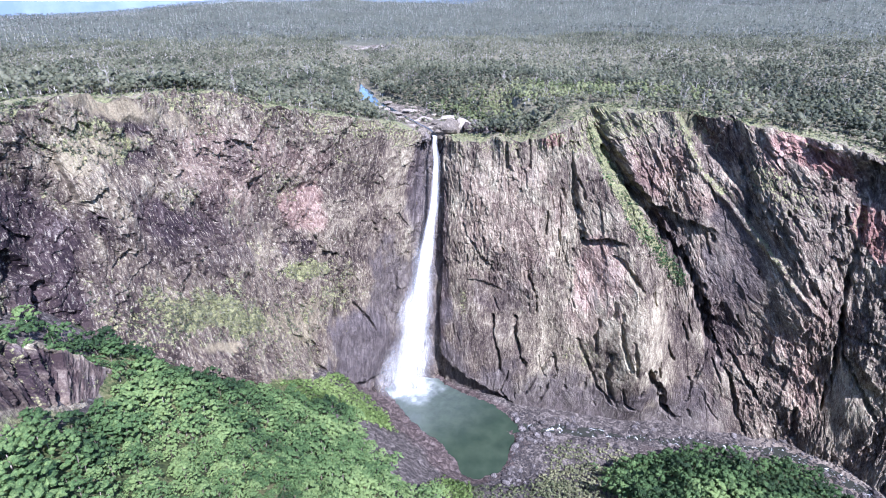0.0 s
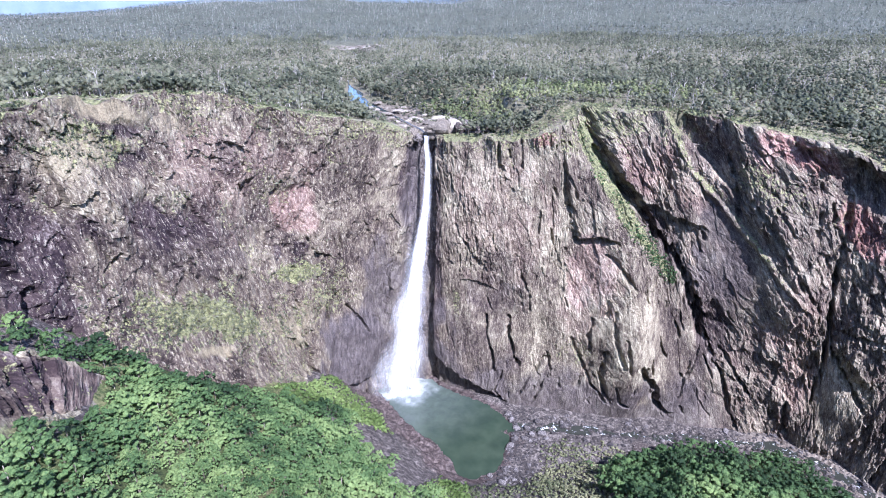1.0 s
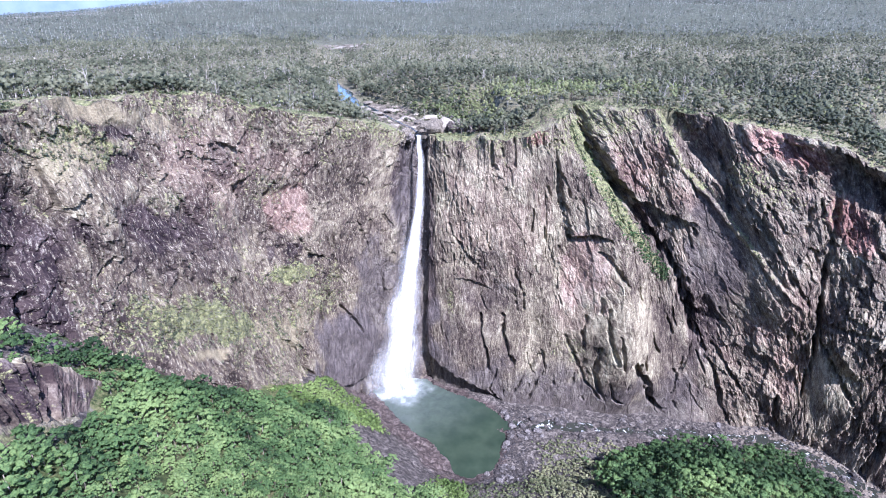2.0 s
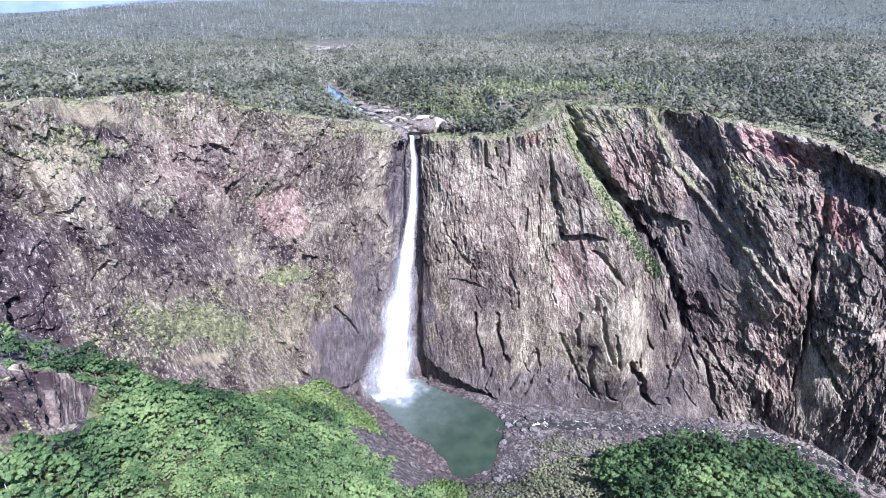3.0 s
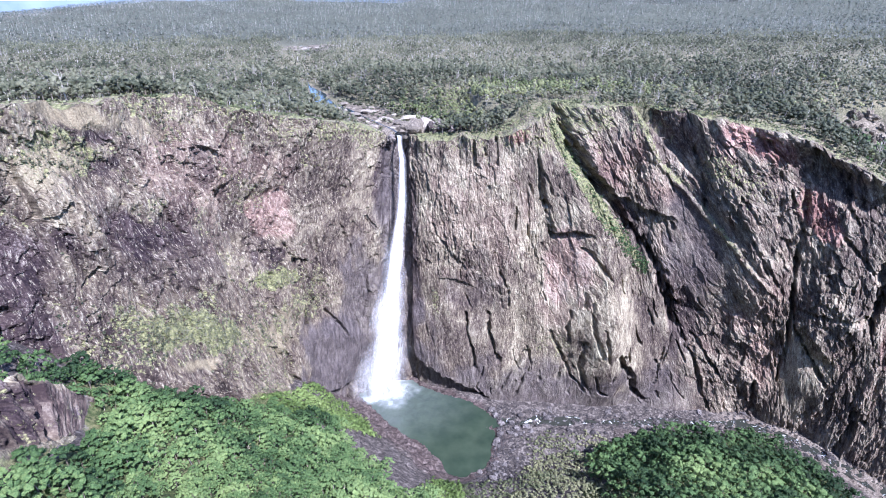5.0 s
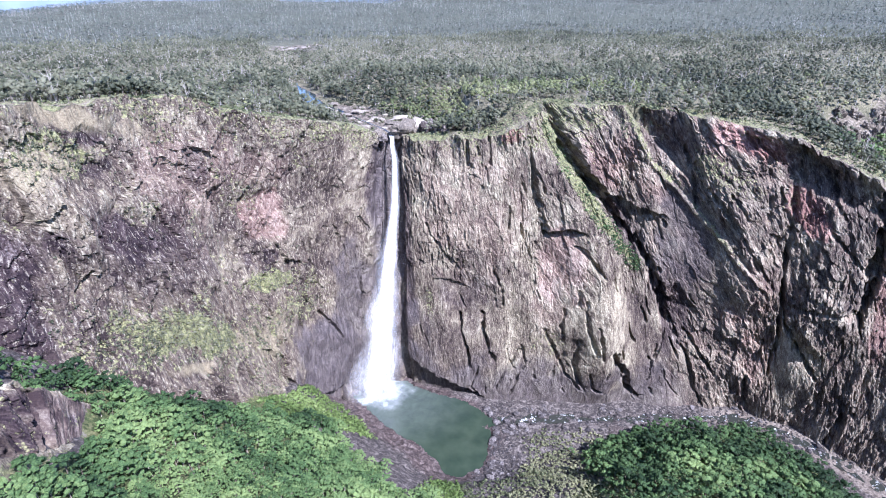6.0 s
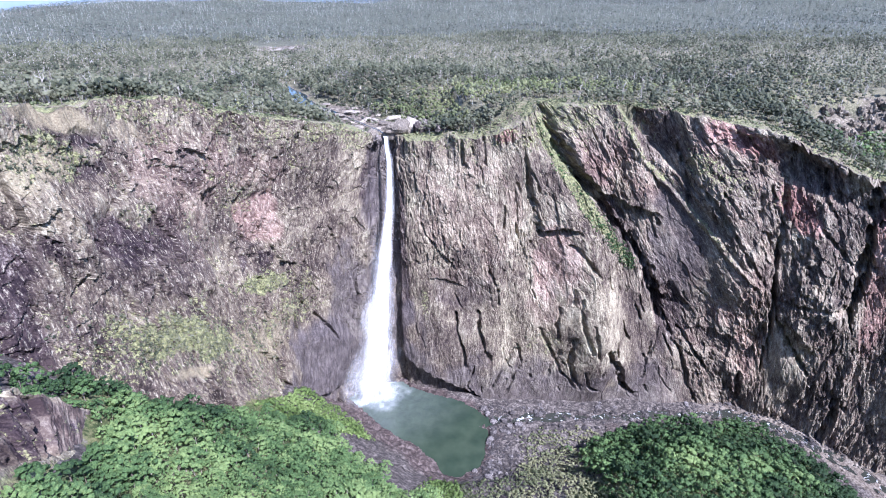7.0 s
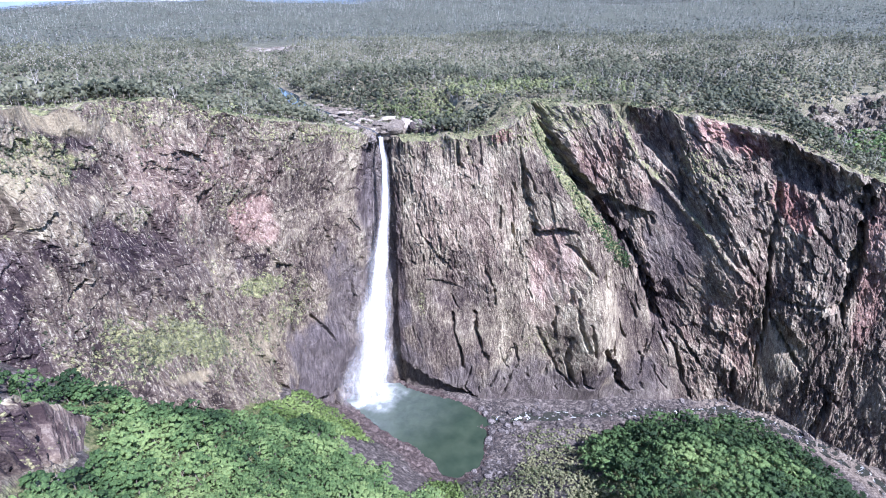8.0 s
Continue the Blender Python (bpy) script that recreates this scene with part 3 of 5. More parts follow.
scar_z = z + 0.3 * (u - 372) + 3 * RAG
scar = smooth(354, 358, u + 3 * RAG2 + 0.25 * (z - 220)) * smooth(396, 391, u + 3 * RAG2) * smooth(196, 204, scar_z) * smooth(248, 238, scar_z - 0.12 * (u - 372))
pink = strongest(scar, 0.85 * blob(670, 148, 15, 34, 0.7, 0.4), 0.4 * blob(660, 108, 16, 26, 0.8), 0.5 * blob(745, 252, 34, 22, 0.8, 0.6), 0.8 * blob(853, 270, 12, 14, 0.6),
                 0.45 * blob(852, 70, 26, 30, 0.8, 0.7), 0.7 * blob(984, 160, 12, 70, 0.6), 0.35 * blob(330, 268, 50, 30, 0.9, 0.8), 0.3 * smooth(0.1, 0.5, RAG2) * smooth(735, 780, u), 0.3 * blob(585, 205, 40, 50, 0.9, 0.9))
pale = strongest(0.6 * blob(203, 284, 16, 32, 0.7, 0.5, 0.2), 0.95 * blob(340, 226, 4, 22, 0.5, 0.3), 0.85 * blob(198, 326, 16, 12, 0.7, 0.6), 1.0 * blob(674, 112, 46, 54, 0.7, 0.4), 0.9 * blob(668, 150, 22, 34, 0.8, 0.5), 0.85 * blob(645, 84, 34, 30, 0.9, 0.6),
                 0.65 * blob(585, 215, 70, 60, 1, 0.9), 0.3 * blob(300, 318, 60, 10, 0.9, 0.7, -0.25), 0.5 * blob(470, 240, 24, 30, 0.9, 0.9), 0.5 * blob(772, 250, 16, 20, 0.8, 0.6),
                 0.85 * blob(880, 255, 22, 5, 0.6, 0.4, -0.6), 0.8 * blob(853, 62, 17, 36, 0.7, 0.5), 1.0 * blob(896, 64, 36, 40, 0.6, 0.35), 0.6 * blob(870, 105, 20, 24, 0.8, 0.6), 0.35 * blob(930, 132, 34, 4, 0.8, 0.6, 0.15), 0.4 * blob(915, 175, 20, 26, 0.9, 0.7, -0.8), 0.6 * blob(836, 262, 8, 30, 0.7, 0.5))
pale *= smooth(-0.75, 0.25, RAG2)
red = strongest(0.95 * blob(872, 272, 26, 15, 0.6, 0.3, -0.4), 0.9 * blob(910, 217, 18, 16, 0.6, 0.4, -0.5), 0.5 * blob(984, 165, 12, 75, 0.6, 0.4), 0.9 * blob(636, 280, 12, 11, 0.5, 0.3), 0.3 * blob(850, 110, 26, 40, 0.9, 0.8), 0.3 * blob(760, 240, 30, 22, 0.9, 0.8))
# dark patches of rock; those in hollows also paint in their shade
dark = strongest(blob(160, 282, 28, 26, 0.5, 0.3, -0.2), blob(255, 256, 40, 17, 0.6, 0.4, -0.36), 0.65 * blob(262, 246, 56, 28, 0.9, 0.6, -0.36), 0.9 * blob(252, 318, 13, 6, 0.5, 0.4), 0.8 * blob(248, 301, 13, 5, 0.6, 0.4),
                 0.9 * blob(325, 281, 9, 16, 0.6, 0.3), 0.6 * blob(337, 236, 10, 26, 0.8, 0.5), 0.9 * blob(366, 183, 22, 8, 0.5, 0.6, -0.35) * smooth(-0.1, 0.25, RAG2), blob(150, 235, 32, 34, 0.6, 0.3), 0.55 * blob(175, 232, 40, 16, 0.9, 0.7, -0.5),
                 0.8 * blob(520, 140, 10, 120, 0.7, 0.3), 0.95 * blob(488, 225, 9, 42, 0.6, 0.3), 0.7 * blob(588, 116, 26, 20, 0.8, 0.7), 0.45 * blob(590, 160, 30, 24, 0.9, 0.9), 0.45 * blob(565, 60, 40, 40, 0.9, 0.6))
# dark slabs, plus painted-in shade of the gully, recess, edge hollow and right wall
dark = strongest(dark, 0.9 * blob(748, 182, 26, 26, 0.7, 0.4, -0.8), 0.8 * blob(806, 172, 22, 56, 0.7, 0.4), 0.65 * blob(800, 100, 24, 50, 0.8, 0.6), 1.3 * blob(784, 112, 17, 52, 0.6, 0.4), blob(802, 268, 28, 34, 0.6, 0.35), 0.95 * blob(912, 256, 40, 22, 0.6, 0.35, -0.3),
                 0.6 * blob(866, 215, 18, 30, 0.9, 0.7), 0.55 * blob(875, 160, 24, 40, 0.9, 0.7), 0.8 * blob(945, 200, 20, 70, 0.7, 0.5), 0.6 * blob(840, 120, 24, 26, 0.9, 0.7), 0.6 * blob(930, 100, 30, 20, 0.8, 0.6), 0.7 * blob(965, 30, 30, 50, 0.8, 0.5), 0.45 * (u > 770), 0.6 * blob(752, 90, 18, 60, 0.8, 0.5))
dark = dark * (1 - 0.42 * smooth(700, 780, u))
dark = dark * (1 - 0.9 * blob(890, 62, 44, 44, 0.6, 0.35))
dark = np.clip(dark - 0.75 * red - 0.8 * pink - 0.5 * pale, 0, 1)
wet = strongest(0.95 * smooth(20, 7, np.abs(u - 499) + 5 * RAG) * smooth(268, 262, z), blob(420, 60, 50, 46, 0.5, 0.35), 0.85 * blob(480, 60, 46, 100, 0.7, 0.5),
                0.85 * smooth(52, 20, z + 18 * RAG) * smooth(505, 540, u) * smooth(800, 760, u), 0.5 * blob(806, 170, 18, 48, 0.7, 0.4))
sand = strongest(blob(243, 331, 40, 7, 0.6, 0.5, -0.33), blob(234, 170, 15, 5, 0.5, 0.5, -0.6), 0.7 * blob(210, 312, 20, 7, 0.8, 0.8), 0.55 * blob(330, 130, 44, 26, 0.9, 0.6, -0.5) * smooth(-0.3, 0.2, RAG2))
sand = np.clip(sand - wet, 0, 1)
slope = np.gradient(face[..., 2], axis=1)
run = np.linalg.norm(np.gradient(face, axis=1)[..., :2], axis=-1)
ledge = smooth(0.45, 1.1, run / (np.abs(slope) + 1e-3))
veg = strongest(1.0 * blob(256, 182, 50, 20, 0.8, 0.5, -0.6), 0.9 * blob(368, 164, 36, 8, 0.7, 0.5, -0.38), 0.8 * blob(205, 221, 12, 5, 0.7, 0.6), 0.55 * blob(205, 206, 36, 12, 0.9, 0.8, -0.5), 0.55 * blob(310, 140, 40, 24, 0.9, 0.8, -0.5),
                0.75 * blob(222, 314, 34, 11, 0.8, 0.6, -0.2), (0.5 - 0.3 * smooth(760, 840, u)) * smooth(0.10, 0.0, np.repeat(DOWN[None, :], len(ALONG), 0) + 0.07 * RAG), 0.36 * smooth(0.1, 0.6, RAG) * smooth(470, 400, u), 0.5 * blob(395, 125, 30, 24, 0.9, 0.9),
                0.6 * blob(452, 280, 44, 14, 0.9, 0.6), 0.5 * blob(840, 246, 16, 14, 0.9, 0.6), 0.4 * blob(870, 235, 20, 14, 0.9, 0.8), 0.6 * blob(546, 102, 4, 16, 0.6, 0.5), 0.4 * blob(668, 68, 26, 14, 0.9, 0.7), 0.5 * blob(730, 285, 24, 8, 0.9, 0.6))
dist_a, _ = line_distance(u, z, [(685, 278), (687, 261), (694, 236), (700, 218), (710, 194), (730, 166), (746, 148)])
veg = np.maximum(veg, 0.95 * smooth(10, 4, dist_a + 3 * RAG))
dist_b, _ = line_distance(u, z, [(774, 292), (789, 247), (810, 226), (819, 204), (834, 183), (847, 161), (868, 139), (884, 128)])
veg = np.maximum(veg, 0.6 * smooth(6, 2, dist_b + 2.5 * RAG) * smooth(150, 190, z))
dist_c, _ = line_distance(u, z + 0.8 * RAG2, [(802, 123), (832, 135), (843, 144)])
pale = strongest(pale, 0.75 * smooth(2.6, 0.8, dist_b + 1.0 * RAG), 0.8 * smooth(1.4, 0.4, dist_c))
dark = np.clip(dark - 0.8 * smooth(4, 1, dist_b), 0, 1)
veg = np.clip(veg + 0.3 * ledge - 0.9 * wet - 0.4 * dark - 0.5 * sand, 0, 1)
chips = np.clip(0.25 + 0.75 * smooth(470, 430, u) + 0.3 * (u > 780) - wet - 0.5 * sand, 0, 1)

# the strip behind the edge, rising to the ground above
back = []
for k, b in enumerate(BACK):
    s = smooth(0, 30, b)
    row = EDGE - OUTWARD * b
    row[:, :2] = (EDGE[:, :2] - OUTWARD[:, :2] * b) * (1 - s) + (WALL[:, 0, :2] - OUTWARD[:, :2] * b) * s
    row[:, 2] = EDGE[:, 2] * (1 - s) + (WALL[:, 0, 2] + 0.6) * s + 1.0 * fbm(row[:, 0] / 7, row[:, 1] / 7, 0, 51, 3) * (1 - s)
    back.append(row)
back = np.stack(back, 1)


def with_back(values, at_back):
    return np.concatenate([np.repeat(at_back[:, None], len(BACK), 1) if at_back.ndim == 1 else at_back, values], 1)


rim_rag = fbm(ALONG / 14, 0, 0, 61, 4)
rock_edge = smooth(30, 10, np.abs(ALONG - 500)) * 0.9
all_face = np.concatenate([back, face], 1)
cliff_mesh = mesh_data("gorge_wall", all_face, grid_faces(len(ALONG), len(BACK) + len(DOWN)), ROCK,
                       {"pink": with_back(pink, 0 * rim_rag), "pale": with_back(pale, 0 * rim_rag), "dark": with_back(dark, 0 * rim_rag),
                        "red": with_back(red, 0 * rim_rag), "wet": with_back(wet, 0 * rim_rag), "veg": with_back(veg, np.clip(0.8 + 0.3 * rim_rag - rock_edge, 0, 1)), "sand": with_back(sand, 0 * rim_rag),
                        "chips": with_back(chips, 0 * rim_rag), "tone": with_back(block_tone, 0 * rim_rag), "flow": np.concatenate([back, flow], 1).reshape(-1, 3)})
gorge_wall = tagged(new("wall_gorge", cliff_mesh), "steep grey, brown and pink rock wall with clefts, streaks and grassy ledges", "cliff", kind="structure")

# ---- land above ----
RIVER = [(0, 552, 266.5), (-6, 570, 268), (-16, 590, 269), (-34, 625, 271), (-58, 672, 273), (-84, 712, 274.5), (-100, 785, 275), (-122, 880, 275.5),
         (-140, 1080, 277), (-134, 1250, 279), (-190, 1480, 281), (-200, 1640, 283), (-290, 1800, 285), (-420, 2300, 292)]
river_k = np.concatenate([[0], np.cumsum(np.linalg.norm(np.diff(np.array(RIVER)[:, :2], axis=0), axis=1))])
RIVER_LINE = spline(RIVER, river_k, np.linspace(0, river_k[-1], 90))


def edge_info(px, py):
    """Distance behind (positive) or before the wall's upper edge, and the edge's height there."""
    px, py = np.ravel(px), np.ravel(py)
    ref, way, zz = WALL[::4, 0, :2], OUTWARD[::4, :2], WALL[::4, 0, 2]
    d, h = np.empty(len(px)), np.empty(len(px))
    for a in range(0, len(px), 4000):
        q = np.stack([px[a:a + 4000], py[a:a + 4000]], 1)
        diff = q[:, None, :] - ref[None]
        dd = (diff**2).sum(-1)
        k = dd.argmin(1)
        side = (diff[np.arange(len(k)), k] * way[k]).sum(1)
        d[a:a + 4000] = np.sqrt(dd.min(1)) * np.where(side > 0, -1, 1)
        h[a:a + 4000] = zz[k]
    return d, h


def plateau_height(px, py):
    """Height of the land above, distance behind the edge, and distance to the river."""
    shape = np.shape(px)
    d, h = edge_info(px, py)
    px, py = np.ravel(px), np.ravel(py)
    r = np.hypot(px, py)
    far = 290 + 6 * fbm(px / 260, py / 260, 0, 71, 3)
    far += 136 * smooth(1700, 4600, r) + 18 * fbm(px / 700, py / 700, 3, 73, 3) * smooth(1200, 3000, r)
    far -= 105 * smooth(-1100, -2900, px) * smooth(2300, 3900, r) + 16 * smooth(2000, 3600, px) * smooth(2500, 4500, r)
    far += 10 * smooth(150, 600, px) * smooth(600, 1000, py)
    zz = h + (far - h) * smooth(10, 260, d)
    # a side valley behind the right-hand end
    zz -= 34 * smooth(120, 30, np.hypot((px - 520) * 0.8, (py - 470) * 1.0)) * smooth(14, 60, d)
    rd, along = line_distance(px, py, RIVER_LINE[:, :2])
    rz = np.interp(along, np.linspace(0, 1, len(RIVER_LINE)), RIVER_LINE[:, 2])
    bed = rz - 1.6 + 2.0 * smooth(3, 9, rd) + 2.2 * smooth(9, 30, rd)
    zz = bed + (zz - bed) * smooth(16, 80, rd)
    return zz.reshape(shape), d.reshape(shape), rd.reshape(shape)


gx = lines((-4900, -1500, 170), (-1500, -500, 40), (-500, 700, 7), (700, 1600, 40), (1600, 4950, 170))
gy = lines((-4900, -500, 300), (-500, 60, 40), (60, 800, 7), (800, 1800, 30), (1800, 4950, 120))
GX, GY = np.meshgrid(gx, gy, indexing="ij")
pz, pd, prd = plateau_height(GX, GY)
pz = pz + 0.9 * fbm(GX / 14, GY / 14, 0, 81, 3) * smooth(22, 40, pd)
pz = np.where(pd < 24, -70 + (pz - 0.8 + 70) * smooth(11, 20, pd), pz)
rockmask = np.maximum.reduce([smooth(40, 16, prd + 10 * fbm(GX / 20, GY / 20, 0, 83, 3)) * smooth(730, 660, GY),
                              smooth(80, 45, np.hypot(GX + 200, (GY - 1570) * 0.5) + 16 * fbm(GX / 30, GY / 30, 0, 85, 3)),
                              0.6 * smooth(40, 20, np.hypot((GX - 540) * 0.42, GY - 528) + 14 * fbm(GX / 30, GY / 30, 0, 87, 3)),
                              0.7 * smooth(12, 5, prd + 6 * fbm(GX / 20, GY / 20, 0, 83, 3)) * smooth(920, 860, GY)])
plateau = tagged(new("ground", mesh_data("ground", np.stack([GX, GY, pz], -1), grid_faces(len(gx), len(gy)), PLATEAU_SOIL, {"rock": rockmask, "wet": 0 * rockmask, "thicket": smooth(1300, 2100, np.hypot(GX, GY)) * (1 - rockmask)}, soft=True)),
                 "dry grassy plateau ground with bare pale rock by the river", "ground", kind="structure")

# ---- gorge floor ----
POOL = [(-2, 497), (16, 480), (50, 458), (77, 430), (72, 393), (62, 366), (40, 357), (27, 360), (9, 393), (-24, 429), (-44, 455), (-54, 480), (-30, 500)]
STREAM = [(84, 417), (102, 419), (135, 414), (190, 404), (240, 398), (290, 390), (334, 382), (354, 366), (368, 345), (383, 322), (395, 296), (398, 262), (396, 150)]


def inside(px, py, ring):
    hit = np.zeros(np.shape(px), bool)
    for (ax, ay), (bx, by) in zip(ring, ring[1:] + ring[:1]):
        if ay != by:
            hit ^= ((ay > py) != (by > py)) & (px < (bx - ax) * (py - ay) / (by - ay) + ax)
    return hit


POOL = [tuple(p) for p in spline(POOL[-2:] + POOL + POOL[:2], np.arange(-2, len(POOL) + 2), np.linspace(0, len(POOL), 60, endpoint=False))]


def pool_distance(px, py):
    px, py = px + 3 * fbm(px / 13, py / 13, 0, 165, 3), py + 3 * fbm(px / 13, py / 13, 4, 165, 3)
    d, _ = line_distance(px, py, POOL + POOL[:1])
    return np.where(inside(px, py, POOL), -d, d)


def floor_height(px, py):
    """Forested slope from the left, hump on the right, pool and stream between them."""
    x, y = px / 100, py / 100
    left = 100 * (2.346 - 0.552 * x - 0.657 * y + 0.069 * x * x - 0.03 * x * y + 0.018 * y * y)
    left = np.where(px > 120, left - 0.3 * (px - 120), left)
    hump = 100 * (1.941 - 0.153 * x - 0.329 * y - 0.191 * x * x + 0.31 * x * y - 0.137 * y * y)
    hump = hump - 0.3 * np.clip(110 - px, 0, 300)
    saddle = np.clip(47 - 0.6 * (py - 285), -60, 70) - 0.9 * np.clip(np.abs(px - 85) - 60, 0, 300)
    base = 1.5 + 1.5 * fbm(px / 18, py / 18, 0, 91, 3)
    k = 9.0
    z = k * np.log(np.exp(np.clip(left, -60, 400) / k) + np.exp(np.clip(hump, -60, 400) / k) + np.exp(np.clip(saddle, -60, 400) / k) + np.exp(base / k)) - 6
    z = z + 3.0 * fbm(px / 25, py / 25, 0, 93, 4) * smooth(0, 20, z)
    pdist = pool_distance(px, py)
    z = np.where(pdist < 45, z * smooth(-4, 42, pdist) ** 0.7 + (-3.5) * smooth(3, -5, pdist), z)
    bench = smooth(50, 20, pdist) * smooth(40, 0, px) * smooth(-3, 6, pdist)
    z = z + bench * (2 + 2.5 * fbm(px / 9, py / 9, 0, 95, 4) + 1.6 * blocks(px / 7 + 0.4 * py / 7, py / 5, 97)[0])
    sd, _ = line_distance(px, py, STREAM)
    sd = np.clip(sd + 5 * fbm(px / 16, py / 16, 0, 167, 3), 0, None)
    z = z * smooth(2, 30, sd) + (0.9 * smooth(4, 11, sd) - 0.35 + 1.3 * fbm(px / 5, py / 5, 0, 97, 3)) * smooth(40, 14, sd)
    z = np.maximum(z, np.where((pdist > 0) & (sd > 7), np.clip(0.25 + 0.10 * pdist, 0, 1.2), -9))
    return z, pdist, sd


fx = lines((-700, -240, 30), (-240, 470, 2.3), (470, 1200, 30))
fy = lines((-900, 100, 25), (100, 515, 2.3))
FX, FY = np.meshgrid(fx, fy, indexing="ij")
fz, fpd, fsd = floor_height(FX, FY)
rag = fbm(FX / 14, FY / 14, 0, 99, 4)
floor_rock = np.maximum.reduce([smooth(112, 92, fpd + 14 * rag) * smooth(130, 95, fz), smooth(46, 30, fsd + 7 * rag), smooth(1.25, 0.95, np.hypot((FX + 168) / 16, (FY - 145) / 62) + 0.15 * rag),
                               0.75 * smooth(40, 55, FX) * smooth(150, 120, FX) * smooth(300, 330, FY), 0.9 * smooth(-176, -184, FX) * smooth(264, 252, FY)])
floor_wet = np.maximum(np.maximum(smooth(12, 3, fpd + 5 * rag), 0.9 * smooth(46, 26, fpd + 9 * rag) * smooth(40, 10, FX)), 0.9 * smooth(60, 25, np.hypot(FX + 62, FY - 462) + 12 * rag))
tagged(new("ground_gorge", mesh_data("ground_gorge", np.stack([FX, FY, fz], -1), grid_faces(len(fx), len(fy)), GORGE_SOIL, {"rock": floor_rock, "wet": floor_wet, "gravel": 0.8 * smooth(17, 9, fsd + 5 * rag) * smooth(290, 320, FX + 10 * rag)})),
                     "steep forest floor, rock benches and gravel round the pool", "ground", kind="structure")

# ---- water ----
qx, qy = lines((-75, 100, 2)), lines((340, 510, 2))
QX, QY = np.meshgrid(qx, qy, indexing="ij")
foam = 0.07 * smooth(110, 30, np.hypot((QX + 28) * 0.9, QY - 484)) + 0.6 * smooth(36, 6, np.hypot((QX + 28) * 0.9, QY - 484) + 8 * fbm(QX / 12, QY / 12, 0, 101, 3))
pool = tagged(new("water_pool", mesh_data("water_pool", np.stack([QX, QY, 0.08 * fbm(QX / 5, QY / 5, 0, 103, 3)], -1), grid_faces(len(qx), len(qy)), pool_material(), {"foam": foam}, soft=True)),
              "murky green plunge pool with white foam under the waterfall", "pool", kind="structure")


def ribbon(name, line, widths, mat, steps, across=9, lift=0.0):
    """A sheet of water along a line of places."""
    k = np.concatenate([[0], np.cumsum(np.linalg.norm(np.diff(np.array(line)[:, :2], axis=0), axis=1))])
    at = np.linspace(0, k[-1], steps)
    mid = spline(line, k, at)
    t = np.gradient(mid[:, :2], axis=0)
    t /= np.linalg.norm(t, axis=1)[:, None]
    w = np.interp(at, np.linspace(0, k[-1], len(widths)), widths) * (1 + 0.25 * value_noise(at / 11, 0.5, 0.5, 107))
    side = np.stack([-t[:, 1], t[:, 0], 0 * at], 1)
    v = mid[:, None, :] + side[:, None, :] * (np.linspace(-0.5, 0.5, across)[None, :] * w[:, None])[..., None]
    v[..., 2] += lift + 0.12 * value_noise(v[..., 0] / 3, v[..., 1] / 3, 0, 109)
    return new(name, mesh_data(name, v, grid_faces(steps, across), mat, soft=True))


tagged(ribbon("water_stream", [(x, y, 0.12) for x, y in STREAM], [16, 13, 18, 12, 17, 12, 15, 11, 14, 12], river_material("stream_water", (0.03, 0.032, 0.026), 0.575), 160),
       "shallow stream with white rapids between boulders", "stream", kind="structure")
tagged(ribbon("water_river", RIVER, [1.2, 1.2, 1.5, 8, 20, 22, 17, 5, 1.0, 0.6, 0.6, 0.6, 0.6, 0.6, 0.6, 0.6, 0.6, 0.6, 0.6, 0.6, 0.6, 0.6, 0.6, 0.6, 0.6, 0.6, 0.6, 0.6, 0.6, 0.6, 0.6, 0.6, 0.6, 0.6, 0.6, 0.6, 0.6, 0.6, 0.6, 0.6], river_material("river_water", (0.03, 0.04, 0.045), 0.66), 200, lift=0.2),
       "still river above the waterfall reflecting the blue sky", "river", kind="structure")

# the fall: sheets of drops in front of the wall
FALL_SPINE = [(-1, 551, 266.8), (-1, 545, 265), (-1.5, 539.5, 258), (0, 535, 246), (-1, 527, 215), (-7, 514, 170), (-14, 502, 128), (-21, 491, 75), (-27, 484, 30), (-31, 480, -0.5)]
FALL_WIDTH = [7, 5, 6, 8, 10, 15, 21, 31, 42, 52]
spine_k = np.concatenate([[0], np.cumsum(np.linalg.norm(np.diff(np.array(FALL_SPINE), axis=0), axis=1))])
waterfall = tagged(new("waterfall"), "tall white plunging waterfall spreading into spray above the pool", "waterfall")
waterfall.location = (-33, 470, 0)
WHITE_WATER = [fall_material("white_water_core", 0.34, 2.1, 0.62), fall_material("white_water_veil", 0.30, 2.2, 0.7), fall_material("white_water_spray", 0.36, 1.0, 0.3)]


